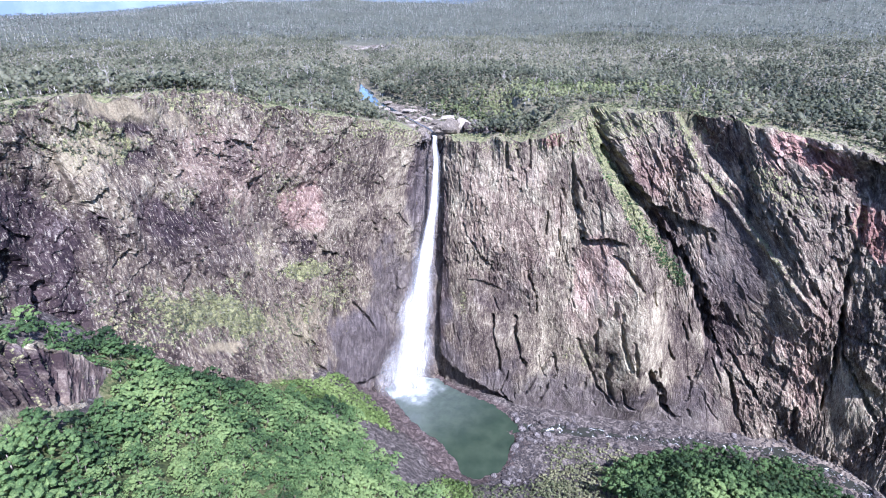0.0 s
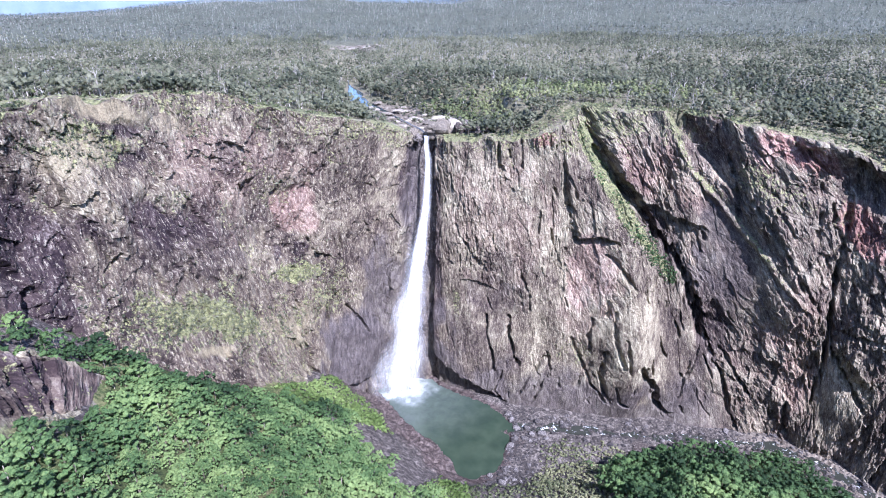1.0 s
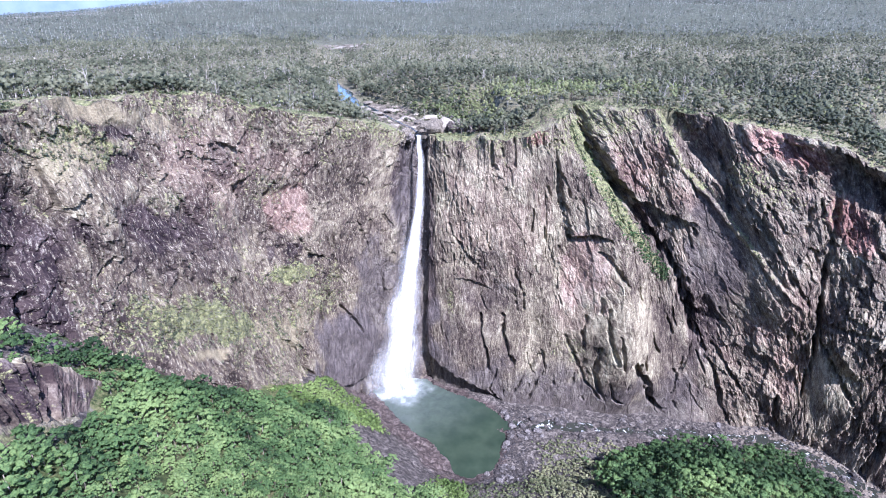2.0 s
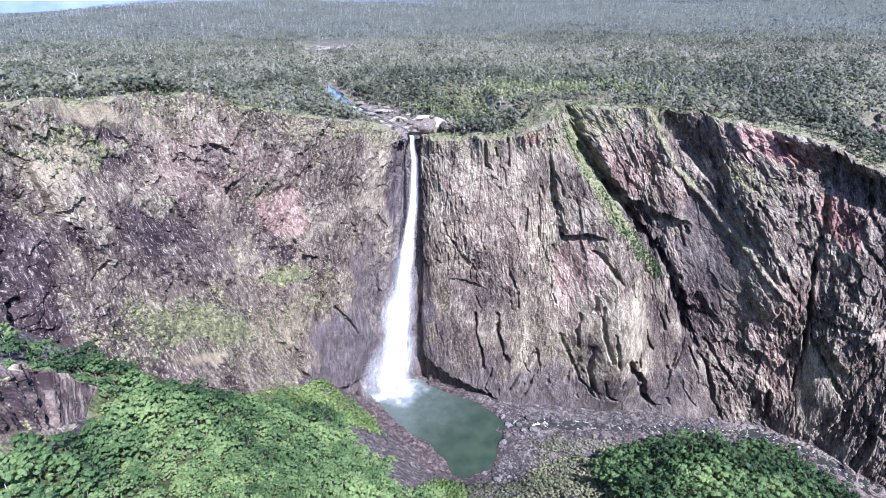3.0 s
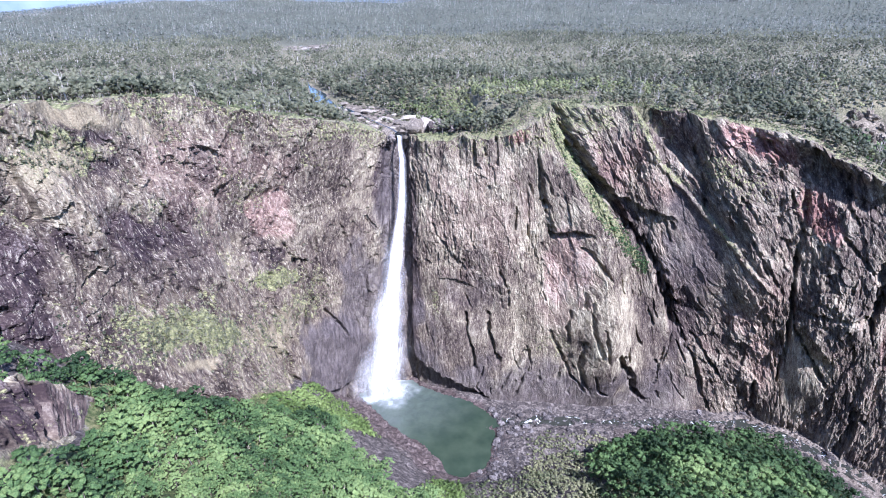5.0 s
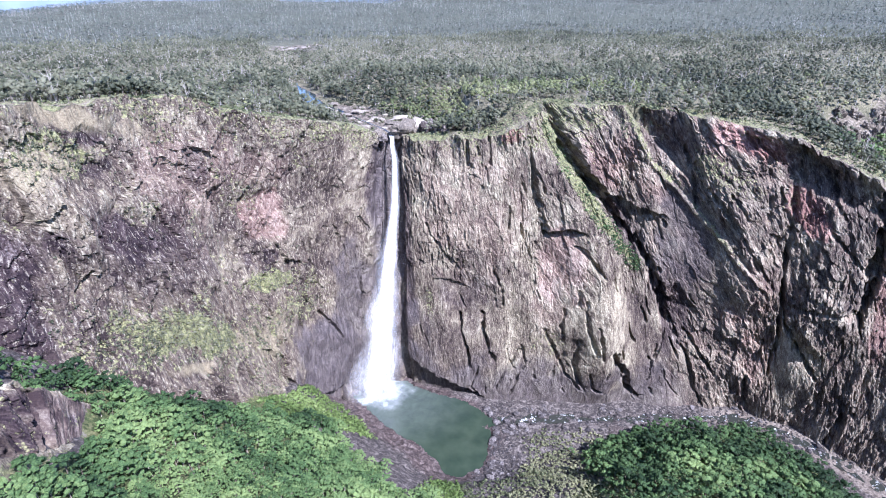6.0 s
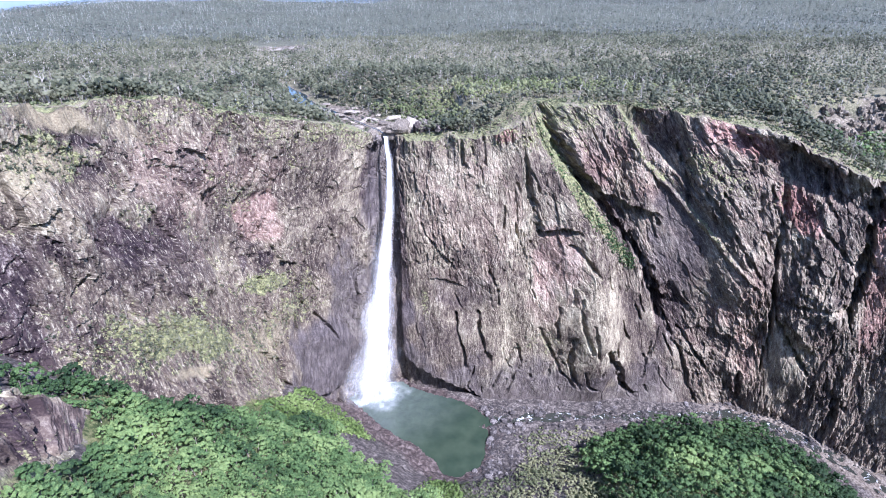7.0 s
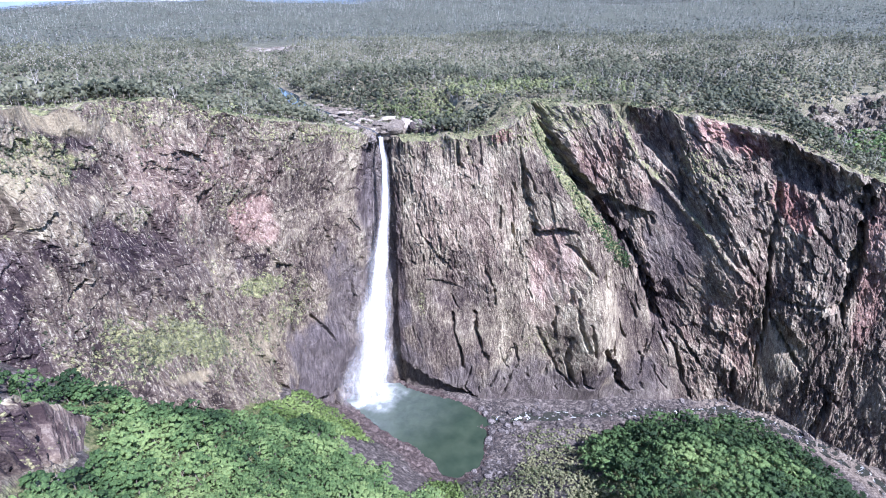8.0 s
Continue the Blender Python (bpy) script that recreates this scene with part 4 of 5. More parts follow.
def fall_sheet(name, mat, wide, ahead, drift, seed, top=0.0, fade=0.0, label="", soft_end=0.0):
    nv, nu = 170, 26
    s = np.linspace(top, 1, nv)
    at = s * spine_k[-1]
    mid = spline(FALL_SPINE, spine_k, at)
    w = np.interp(at, spine_k, FALL_WIDTH) * wide
    cross = np.linspace(-1, 1, nu)
    v = np.zeros((nv, nu, 3))
    wave = value_noise(cross[None, :] * 2.2, s[:, None] * 9, 0, seed)
    v[..., 0] = mid[:, None, 0] + cross[None, :] * w[:, None] * 0.5 + drift * s[:, None] ** 1.5 + 0.10 * w[:, None] * wave
    v[..., 1] = mid[:, None, 1] - ahead * s[:, None] - (1 - cross[None, :] ** 2) * w[:, None] * 0.22 + 0.10 * w[:, None] * wave
    v[..., 2] = mid[:, None, 2] + 0 * cross[None, :]
    edge = smooth(1.0, 0.12, np.abs(cross)[None, :] + 0.25 * value_noise(cross[None, :] * 1.5, s[:, None] * 14, 3, seed + 1)) * smooth(top, top + fade + 1e-3, s)[:, None]
    edge = edge * (1 - soft_end * smooth(0.93, 1.0, s)[:, None])
    body = (1.6 - 1.25 * s[:, None] ** 0.8) * (1 - 0.5 * np.abs(cross[None, :] + 0.25))
    uv = np.stack([np.broadcast_to(cross[None, :] * w[:, None] / 40 + seed, (nv, nu)), np.broadcast_to(s[:, None] * 6, (nv, nu))], -1)
    ob = part(name, mesh_data(name, v - np.array((-33, 470, 0)), grid_faces(nv, nu), mat, {"edge": edge, "body": body}, soft=True, uv=uv), waterfall, label)
    ob.visible_shadow = mat is WHITE_WATER[0]
    return ob


fall_sheet("water_column", WHITE_WATER[0], 0.66, 0, -4, 3)
fall_sheet("water_column", WHITE_WATER[0], 0.55, 2, -7, 7)
fall_sheet("veil", WHITE_WATER[1], 1.05, 1.5, 0, 11, label="thin streaked veil of drops")
fall_sheet("veil", WHITE_WATER[1], 0.85, -1.5, 6, 15, 0.25, 0.2, label="thin streaked veil of drops")
fall_sheet("spray", WHITE_WATER[2], 1.6, 3, -13, 19, 0.3, 0.3, label="drifting spray", soft_end=0.8)
fall_sheet("spray", WHITE_WATER[2], 1.25, 5, -5, 23, 0.55, 0.3, label="drifting spray", soft_end=0.9)
fall_sheet("spray", WHITE_WATER[2], 1.9, 9, -10, 27, 0.72, 0.2, label="drifting spray", soft_end=1.0)

# ---- plants and boulders ----
RNG = np.random.default_rng(5)


def tube(points, radii, sides=5):
    """Corners and quads of a tapered limb."""
    points = np.array(points, float)
    ang = np.arange(sides) * 2 * np.pi / sides
    t = np.gradient(points, axis=0)
    t /= np.linalg.norm(t, axis=1)[:, None]
    ref = np.where(np.abs(t[:, 2:]) > 0.9, np.array([[1.0, 0, 0]]), np.array([[0, 0, 1.0]]))
    a = np.cross(t, ref)
    a /= np.linalg.norm(a, axis=1)[:, None]
    b = np.cross(t, a)
    ring = points[:, None, :] + np.array(radii)[:, None, None] * (np.cos(ang)[None, :, None] * a[:, None, :] + np.sin(ang)[None, :, None] * b[:, None, :])
    faces = []
    for i in range(len(points) - 1):
        for j in range(sides):
            k = (j + 1) % sides
            faces.append((i * sides + j, i * sides + k, (i + 1) * sides + k, (i + 1) * sides + j))
    return ring.reshape(-1, 3), np.array(faces)


def joined(pieces):
    vs, fs, n = [], [], 0
    for v, f in pieces:
        vs.append(v), fs.append(f + n)
        n += len(v)
    return np.concatenate(vs), triangles(np.concatenate(fs))


def triangles(f):
    return np.concatenate([f[:, :3], f[:, [0, 2, 3]]]) if f.shape[1] == 4 else f


def icosphere(cuts):
    bm = bmesh.new()
    bmesh.ops.create_icosphere(bm, subdivisions=cuts, radius=1.0)
    v = np.array([q.co[:] for q in bm.verts])
    f = np.array([[q.index for q in p.verts] for p in bm.faces])
    bm.free()
    return v, f


BALLS = {k: icosphere(k) for k in (1, 2)}
EIGHT = (np.array([(1, 0, 0), (-0.5, 0.87, 0), (-0.5, -0.87, 0), (0, 0, 1), (0.3, 0.2, -0.7)], float),
         np.array([(0, 1, 3), (1, 2, 3), (2, 0, 3), (1, 0, 4), (2, 1, 4), (0, 2, 4)]))


def lumps(centres, radii, ball, keep=-0.45, rag=0.28):
    """The closed hearts of a crown's clumps, uneven and open below."""
    bv, bf = ball
    use = bv[:, 2] > keep
    new_index = np.cumsum(use) - 1
    bf = new_index[bf[use[bf].all(1)]]
    bv = bv[use]
    vs, fs, ds = [], [], []
    mid = np.mean(centres, axis=0)
    for k, (c, r) in enumerate(zip(centres, radii)):
        turn = RNG.random() * 6.283
        way = np.stack([bv[:, 0] * math.cos(turn) - bv[:, 1] * math.sin(turn), bv[:, 0] * math.sin(turn) + bv[:, 1] * math.cos(turn), bv[:, 2]], 1)
        p = np.array(c) + way * np.array(r) * 0.74 * (1 + rag * RNG.normal(size=(len(bv), 1)).clip(-1.5, 1.5))
        far = p - mid
        d = 0.8 * way + 0.6 * far / (np.linalg.norm(far, axis=1)[:, None] + 1e-6) + np.array((0, 0, 0.35)) + 0.25 * RNG.normal(size=way.shape)
        vs.append(p), fs.append(bf + k * len(bv)), ds.append(d / np.linalg.norm(d, axis=1)[:, None])
    return np.concatenate(vs), np.concatenate(fs), np.concatenate(ds)


def sprays(centres, radii, count, size, up=0.3):
    """Small tilted sprays of leaves on the outsides of the clumps."""
    centres, radii = np.array(centres, float), np.array(radii, float)
    k = RNG.choice(len(centres), count, p=radii[:, 0]**2 / (radii[:, 0]**2).sum())
    way = RNG.normal(size=(count, 3))
    way[:, 2] = np.abs(way[:, 2]) * 0.9 - 0.35
    way /= np.linalg.norm(way, axis=1)[:, None]
    p = centres[k] + way * radii[k] * (0.75 + 0.45 * RNG.random((count, 1)))
    nrm = way + RNG.normal(size=(count, 3)) * 0.5 + np.array((0, 0, up))
    nrm /= np.linalg.norm(nrm, axis=1)[:, None]
    a = np.cross(nrm, RNG.normal(size=(count, 3)))
    a /= np.linalg.norm(a, axis=1)[:, None]
    b = np.cross(nrm, a)
    s = size * (0.55 + 0.8 * RNG.random((count, 1)))
    c = s * (0.5 + 0.5 * RNG.random((count, 1)))
    v = np.stack([p - a * s, p - b * c + nrm * s * 0.2, p + a * s, p + b * c + nrm * s * 0.2], 1).reshape(-1, 3)
    mid = p - centres.mean(0)
    dome = way * 0.7 + nrm * 0.5 + np.array((0, 0, 0.2)) + 0.5 * mid / (np.linalg.norm(mid, axis=1)[:, None] + 1e-6)
    dome /= np.linalg.norm(dome, axis=1)[:, None]
    return v, triangles(np.arange(count * 4).reshape(-1, 4)), np.repeat(dome, 4, axis=0)


def crown(centres, radii, count, size, ball, keep=-0.45, rag=0.22, heart=1.0):
    a, b = lumps(centres, np.array(radii) * heart, ball, keep, rag), sprays(centres, radii, count, size)
    return np.concatenate([a[0], b[0]]), np.concatenate([a[1], b[1] + len(a[0])]), np.concatenate([a[2], b[2]])


def broad_tree(height, spread, clumps, count, size, trunk_sides=4, limbs=4, heart=1.0, ball=1):
    """Rainforest tree: a short bole, spreading limbs and an uneven dome of many small clumps with gaps between them."""
    base = height * 0.5
    lean = RNG.normal(size=2) * 0.06 * height
    wood = [tube([(0, 0, -1.5), (lean[0] * 0.3, lean[1] * 0.3, base * 0.5), (lean[0], lean[1], base * 1.3)], [0.045 * height * 0.6, 0.03 * height * 0.6, 0.012 * height], trunk_sides)]
    centres, radii = [], []
    for c in range(clumps):
        a, r = 2.4 * c + 0.7 * RNG.random(), spread * 0.66 * math.sqrt((c + 0.3) / clumps)
        h = height * (0.90 - 0.42 * (r / (spread * 0.66))**2) + RNG.normal() * 0.07 * height
        centres.append((lean[0] + r * math.cos(a), lean[1] + r * math.sin(a), h))
        q = spread * (0.115 + 0.15 * RNG.random()) * math.sqrt(14 / clumps)
        radii.append((q, q, q * 0.8))
        if c < limbs:
            wood.append(tube([(lean[0] * 0.7, lean[1] * 0.7, base * 0.9), (lean[0] + 0.5 * r * math.cos(a), lean[1] + 0.5 * r * math.sin(a), (base + h) / 2), centres[-1]],
                             [0.014 * height, 0.010 * height, 0.004 * height], 3))
    return joined(wood), crown(centres, radii, count, size, BALLS[ball], -0.6, 0.42, heart)


def gum_tree(height, clumps, count, size, sides=3, limbs=2, heart=1.0, round_ball=False):
    """Gum tree: a pale, slender bole that forks, with open clumps of hanging leaves."""
    lean = RNG.normal(size=2) * 0.07 * height
    top = np.array((lean[0], lean[1], height * 0.82))
    wood = [tube([(0, 0, -1.0), (lean[0] * 0.25, lean[1] * 0.25, height * 0.4), top], [0.018 * height, 0.014 * height, 0.006 * height], sides)]
    centres, radii = [(lean[0], lean[1], height * 0.86)], [(0.15 * height, 0.15 * height, 0.13 * height)]
    for c in range(clumps - 1):
        a, h0 = 2.2 * c + RNG.random(), height * (0.24 + 0.40 * c / max(1, clumps - 1))
        r = height * (0.14 + 0.12 * RNG.random())
        end = (lean[0] * 0.6 + r * math.cos(a), lean[1] * 0.6 + r * math.sin(a), h0 + height * (0.18 + 0.1 * RNG.random()))
        if c < limbs:
            wood.append(tube([(lean[0] * 0.5, lean[1] * 0.5, h0), end], [0.008 * height, 0.003 * height], 3))
        centres.append(end)
        q = height * (0.13 + 0.08 * RNG.random())
        radii.append((q, q, q * 0.8))
    return joined(wood), crown(centres, radii, count, size, BALLS[1] if round_ball else EIGHT, -0.7 if round_ball else -2, 0.25, heart)


def shrub(height, count, size):
    q = height * 0.6
    centres = [(RNG.normal() * q * 0.5, RNG.normal() * q * 0.5, q * (0.6 + 0.4 * RNG.random())) for _ in range(3)]
    return crown(centres, [(q * 0.8, q * 0.8, q * 0.7)] * 3, count, size, EIGHT, -2, 0.3)


def planted(protos, places, turns, sizes, kinds, tints):
    """One mesh's arrays out of many copies: corners, faces, tints."""
    vs, fs, ts, ds, n = [], [], [], [], 0
    for k, (v, f, *rest) in enumerate(protos):
        sel = np.where(kinds == k)[0]
        if not len(sel):
            continue
        c, s = np.cos(turns[sel])[:, None], np.sin(turns[sel])[:, None]
        x = (v[None, :, 0] * c - v[None, :, 1] * s) * sizes[sel][:, None]
        y = (v[None, :, 0] * s + v[None, :, 1] * c) * sizes[sel][:, None]
        zz = v[None, :, 2] * sizes[sel][:, None] * np.ones_like(c)
        w = np.stack([x, y, zz], -1) + places[sel][:, None, :]
        vs.append(w.reshape(-1, 3))
        fs.append((f[None] + (np.arange(len(sel)) * len(v))[:, None, None]).reshape(-1, f.shape[1]) + n)
        ts.append(np.repeat(tints[sel], len(v)))
        dome = rest[0] if rest else np.zeros_like(v)
        ds.append(np.stack([dome[None, :, 0] * c - dome[None, :, 1] * s, dome[None, :, 0] * s + dome[None, :, 1] * c, dome[None, :, 2] * np.ones_like(c)], -1).reshape(-1, 3))
        n += len(sel) * len(v)
    return np.concatenate(vs), np.concatenate(fs), np.concatenate(ts), np.concatenate(ds)


def wood_object(name, protos_wood, protos_leaf, places, sizes, leaf_mat, bark_mat, label, category, tone=0.0):
    """Woods that nobody could count, as one object."""
    n = len(places)
    turns, kinds, tints = RNG.random(n) * 6.283, RNG.integers(0, len(protos_leaf), n), RNG.random(n)
    places = np.asarray(places)
    tints = np.clip(0.6 * tints + 0.2 + 0.35 * fbm(places[:, 0] / 45, places[:, 1] / 45, 0, 191, 2) + 0.3 * fbm(places[:, 0] / 190, places[:, 1] / 190, 0, 193, 2) + tone, 0.002, 0.999)
    v, f, t, d = planted(protos_leaf, places, turns, sizes, kinds, tints)
    slots = np.zeros(len(f))
    if protos_wood:
        v2, f2, t2, d2 = planted(protos_wood, places, turns, sizes, kinds, tints)
        f, slots = np.concatenate([f, f2 + len(v)]), np.concatenate([slots, np.ones(len(f2))])
        v, t, d = np.concatenate([v, v2]), np.concatenate([t, t2]), np.concatenate([d, d2])
    return tagged(new(name, mesh_data(name, v, f, [leaf_mat, bark_mat], {"tint": t, "dome": d}, slots=slots)), label, category, kind="stuff")


def scattered(x0, x1, y0, y1, step, jitter=0.9):
    xs, ys = np.arange(x0, x1, step), np.arange(y0, y1, step)
    X, Y = (q.ravel() for q in np.meshgrid(xs, ys, indexing="ij"))
    return X + (RNG.random(X.shape) - 0.5) * step * jitter * 2 * 0.5, Y + (RNG.random(X.shape) - 0.5) * step * jitter


def seen_side(px, py, margin=1.16):
    """Keeps the land that lies between the two sides of the valley's outlook."""
    return (np.abs(px + 20) < margin * py + 90) & (px > -0.90 * py - 60) & (px < 1.27 * py + 60)


# woods above the gorge
def gum_sites(x0, x1, y0, y1, step, keep, near):
    px, py = scattered(x0, x1, y0, y1, step)
    ok = seen_side(px, py)
    px, py = px[ok], py[ok]
    r = np.hypot(px, py) + 120 * fbm(px / 140, py / 140, 0, 115, 3) * smooth(300, 800, np.hypot(px, py))
    r = r + RNG.normal(size=len(r)) * 0.09 * r * smooth(500, 1200, r)
    ok = (r > near[0]) & (r <= near[1])
    px, py = px[ok], py[ok]
    pz, d, rd = plateau_height(px, py)
    dens = keep - 0.15 + 0.55 * fbm(px / 55, py / 55, 0, 111, 3)
    dens = dens * smooth(3, 24, d + 14 * fbm(px / 25, py / 25, 0, 113, 2)) * smooth(7, 12, rd - 16 * smooth(760, 690, py) - 6 * smooth(930, 880, py) + 30 * smooth(880, 940, py))
    dens = dens * (1 - smooth(105, 80, np.hypot(px + 200, (py - 1600) * 0.42))) * (1 - 0.9 * smooth(36, 22, np.hypot((px - 540) * 0.4, py - 528)))
    ok = (RNG.random(len(px)) < dens) & (d > 9)
    return np.stack([px[ok], py[ok], pz[ok]], 1)


near_gums = [gum_tree(16, 4, 18, 0.85, 3, 2, 0.95, True) for _ in range(8)]
sites = gum_sites(-900, 900, 280, 1000, 8.4, 0.95, (250, 960))
order = np.argsort(np.abs(edge_info(sites[:, 0], sites[:, 1])[0]))
row, rest = sites[order[:220]], sites[order[220:]]
young = (rest[:, 1] < 760) & (RNG.random(len(rest)) < 0.95 * smooth(150, 70, np.hypot((rest[:, 0] - 130) * 0.75, rest[:, 1] - 600)) + 0.08 * smooth(760, 600, rest[:, 1]))
fresh, rest = rest[young], rest[~young]
wood_object("young_gum_woods", [g[0] for g in near_gums], [g[1] for g in near_gums], fresh, 0.5 + 0.5 * RNG.random(len(fresh)), YOUNG_LEAF, PALE_BARK,
            "yellow-green young gum trees behind the cliff edge", "woodland")
wood_object("gum_woods", [g[0] for g in near_gums], [g[1] for g in near_gums], rest, 0.5 + 0.75 * RNG.random(len(rest)), GUM_LEAF, PALE_BARK,
            "open grey-green gum woodland with pale trunks on the plateau", "woodland")
mid_gums = [gum_tree(16, 4, 3, 1.2, 3, 0) for _ in range(6)]
sites = gum_sites(-2600, 2300, 500, 2400, 14.0, 1.0, (960, 1900))
wood_object("mid_gum_woods", [g[0] for g in mid_gums], [g[1] for g in mid_gums], sites, 0.7 + 0.6 * RNG.random(len(sites)), GUM_LEAF, PALE_BARK,
            "dense grey-green gum woodland stretching over the plateau", "woodland")
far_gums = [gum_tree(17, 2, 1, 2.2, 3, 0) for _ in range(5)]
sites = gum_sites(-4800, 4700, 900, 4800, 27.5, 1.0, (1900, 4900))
wood_object("far_gum_woods", [joined([tube([(0, 0, 0), (0.5, 0.3, 13)], [0.28, 0.15], 3)])] * 5, [g[1] for g in far_gums], sites, 0.8 + 0.8 * RNG.random(len(sites)), HAZED_LEAF, PALE_BARK,
            "far gum woodland on low hills, haze tinted into its leaves", "woodland")

# gum trees along the edge, one by one
GUMS = []
for wood, leaves in near_gums:
    t = tagged(new("gum_tree"), "slender pale-trunked gum tree with sparse grey-green crown at the cliff edge", "tree", "gum trees along the cliff edge")
    part("trunk", mesh_data("trunk", *wood, PALE_BARK), t, "pale bark")
    part("crown", mesh_data("crown", *leaves[:2], GUM_LEAF, {"dome": leaves[2]}), t)
    GUMS.append(t)
for k, (x, y, zz) in enumerate(row):
    m = pose(x, y, zz, 0, 0, RNG.random() * 360) @ Matrix.Scale(0.5 + 0.5 * RNG.random(), 4)
    if k < len(GUMS):
        GUMS[k].matrix_basis = m
    else:
        t = copy_thing(GUMS[k % len(GUMS)], Matrix.Identity(4))
        t.matrix_basis = m

# bare, pale gum trees standing over the woods
def bare_gum(height):
    """A dead or thin-crowned gum: a pale bole with crooked, forking limbs."""
    lean = RNG.normal(size=2) * 0.09 * height
    bole = [(0, 0, -1.0), (lean[0] * 0.3, lean[1] * 0.3, height * 0.35), (lean[0] * 0.5 + RNG.normal() * 0.3, lean[1] * 0.6, height * 0.68), (lean[0], lean[1], height)]
    wood = [tube(bole, [0.026 * height, 0.021 * height, 0.014 * height, 0.004 * height], 5)]
    for k in range(6):
        a, h0 = 2.4 * k + RNG.random(), height * (0.38 + 0.09 * k)
        t = h0 / height
        r = height * (0.13 + 0.13 * RNG.random())
        elbow = (lean[0] * t + 0.6 * r * math.cos(a), lean[1] * t + 0.6 * r * math.sin(a), h0 + 0.35 * r)
        wood.append(tube([(lean[0] * t * 0.9, lean[1] * t * 0.9, h0), elbow, (elbow[0] + 0.4 * r * math.cos(a + 0.5), elbow[1] + 0.4 * r * math.sin(a + 0.5), h0 + 1.1 * r)], [0.013 * height, 0.009 * height, 0.003 * height], 3))
    return joined(wood)


WHITE_BARK = bark_material("bleached_gum_bark", (0.30, 0.27, 0.23), (0.66, 0.63, 0.58))
bare_meshes = [mesh_data("bare_gum_tree", *bare_gum(17), WHITE_BARK) for _ in range(6)]
sites = gum_sites(-700, 760, 330, 900, 19.0, 0.9, (300, 900))
for k, (x, y, zz) in enumerate(sites[RNG.permutation(len(sites))[:260]]):
    t = tagged(new("bare_gum_tree", bare_meshes[k % 6]), "bleached, nearly bare gum tree with crooked pale limbs", "tree", "bare gum trees on the plateau")
    t.matrix_basis = pose(x, y, zz, 0, 0, RNG.random() * 360) @ Matrix.Scale(0.75 + 0.55 * RNG.random(), 4)


# rainforest on the slopes of the gorge
def floor_sites(x0, x1, y0, y1, step, want):
    px, py = scattered(x0, x1, y0, y1, step)
    zz, pdist, sd = floor_height(px, py)
    w = np.clip(want(px, py, zz, pdist, sd), 0, 1)
    ok = RNG.random(len(px)) < w
    return np.stack([px[ok], py[ok], zz[ok]], 1)


def wall_gap(px, py):
    """Distance before the wall's foot (positive in the gorge)."""
    ref = WALL[::5, -15, :2]
    way = OUTWARD[::5, :2]
    diff = np.stack([px, py], 1)[:, None, :] - ref[None]
    k = (diff**2).sum(-1).argmin(1)
    return (diff[np.arange(len(k)), k] * way[k]).sum(1)


def lime_zone(px, py):
    d, _ = line_distance(px, py, [(-114, 366), (-98, 408), (-74, 402), (-70, 384)])
    e = np.hypot(px - 14, (py - 308) * 0.8)
    d = np.minimum(d, e + 14)
    return smooth(30, 21, d + 7 * fbm(px / 20, py / 20, 0, 121, 2))


def left_forest(px, py, zz, pdist, sd):
    gap = wall_gap(px, py)
    n = fbm(px / 22, py / 22, 0, 123, 3)
    keep = smooth(2, 9, gap + 6 * n) * smooth(80, 98, pdist + 12 * n) * smooth(70, 40, px)
    keep = keep * (1 - lime_zone(px, py)) * (1 - smooth(1.15, 0.95, np.hypot((px + 168) / 18, (py - 152) / 72) + 0.08 * n))
    return keep * (py < 470) * (zz > 8)


def right_forest(px, py, zz, pdist, sd):
    n = fbm(px / 22, py / 22, 0, 125, 3)
    return smooth(20, 30, sd + 6 * n) * smooth(128, 158, px + 16 * n - 0.2 * (py - 320)) * smooth(560, 520, px + 10 * n) * (zz > 3.5)


rain_trees = [broad_tree(10, 6.8, 24, 40, 0.34, heart=1.1) for _ in range(8)]
bare = [(g[0][0][:12], triangles(np.array([(i * 4 + j, i * 4 + (j + 1) % 4, i * 4 + 4 + (j + 1) % 4, i * 4 + 4 + j) for i in range(2) for j in range(4)]))) for g in rain_trees]
sites = np.concatenate([floor_sites(-215, 60, 118, 470, 5.4, left_forest), floor_sites(105, 560, 150, 385, 6.4, right_forest)])
hump_side = sites[:, 0] > 100
hump_trees, sites = sites[hump_side], sites[~hump_side]
order = np.argsort(np.hypot(sites[:, 0] + 75, (sites[:, 1] - 175)))
near_ones, rest = sites[order[:300]], sites[order[300:]]
wood_object("rainforest", bare, [g[1] for g in rain_trees], rest, 0.5 + 0.95 * RNG.random(len(rest)) ** 1.6, RAIN_LEAF, DARK_BARK,
            "dense bright green rainforest on the gorge slope", "rainforest", 0.07)
simple_trees = [broad_tree(10, 6.8, 10, 50, 0.45, heart=1.05)[1] for _ in range(8)]
wood_object("hump_rainforest", bare, simple_trees, hump_trees, 0.6 + 1.0 * RNG.random(len(hump_trees)) ** 1.5, RAIN_LEAF, DARK_BARK,
            "dark green rainforest on the hump below the pool", "rainforest", -0.48)
RAIN = []
for wood, leaves in [broad_tree(10, 6.8, 66, 420, 0.25, heart=1.1) for _ in range(8)]:
    t = tagged(new("rainforest_tree"), "leafy green rainforest tree with a domed crown on the slope", "tree", "rainforest trees on the near slope")
    part("trunk", mesh_data("trunk", *wood, DARK_BARK), t)
    part("crown", mesh_data("crown", *leaves[:2], RAIN_LEAF, {"dome": leaves[2]}), t)
    RAIN.append(t)
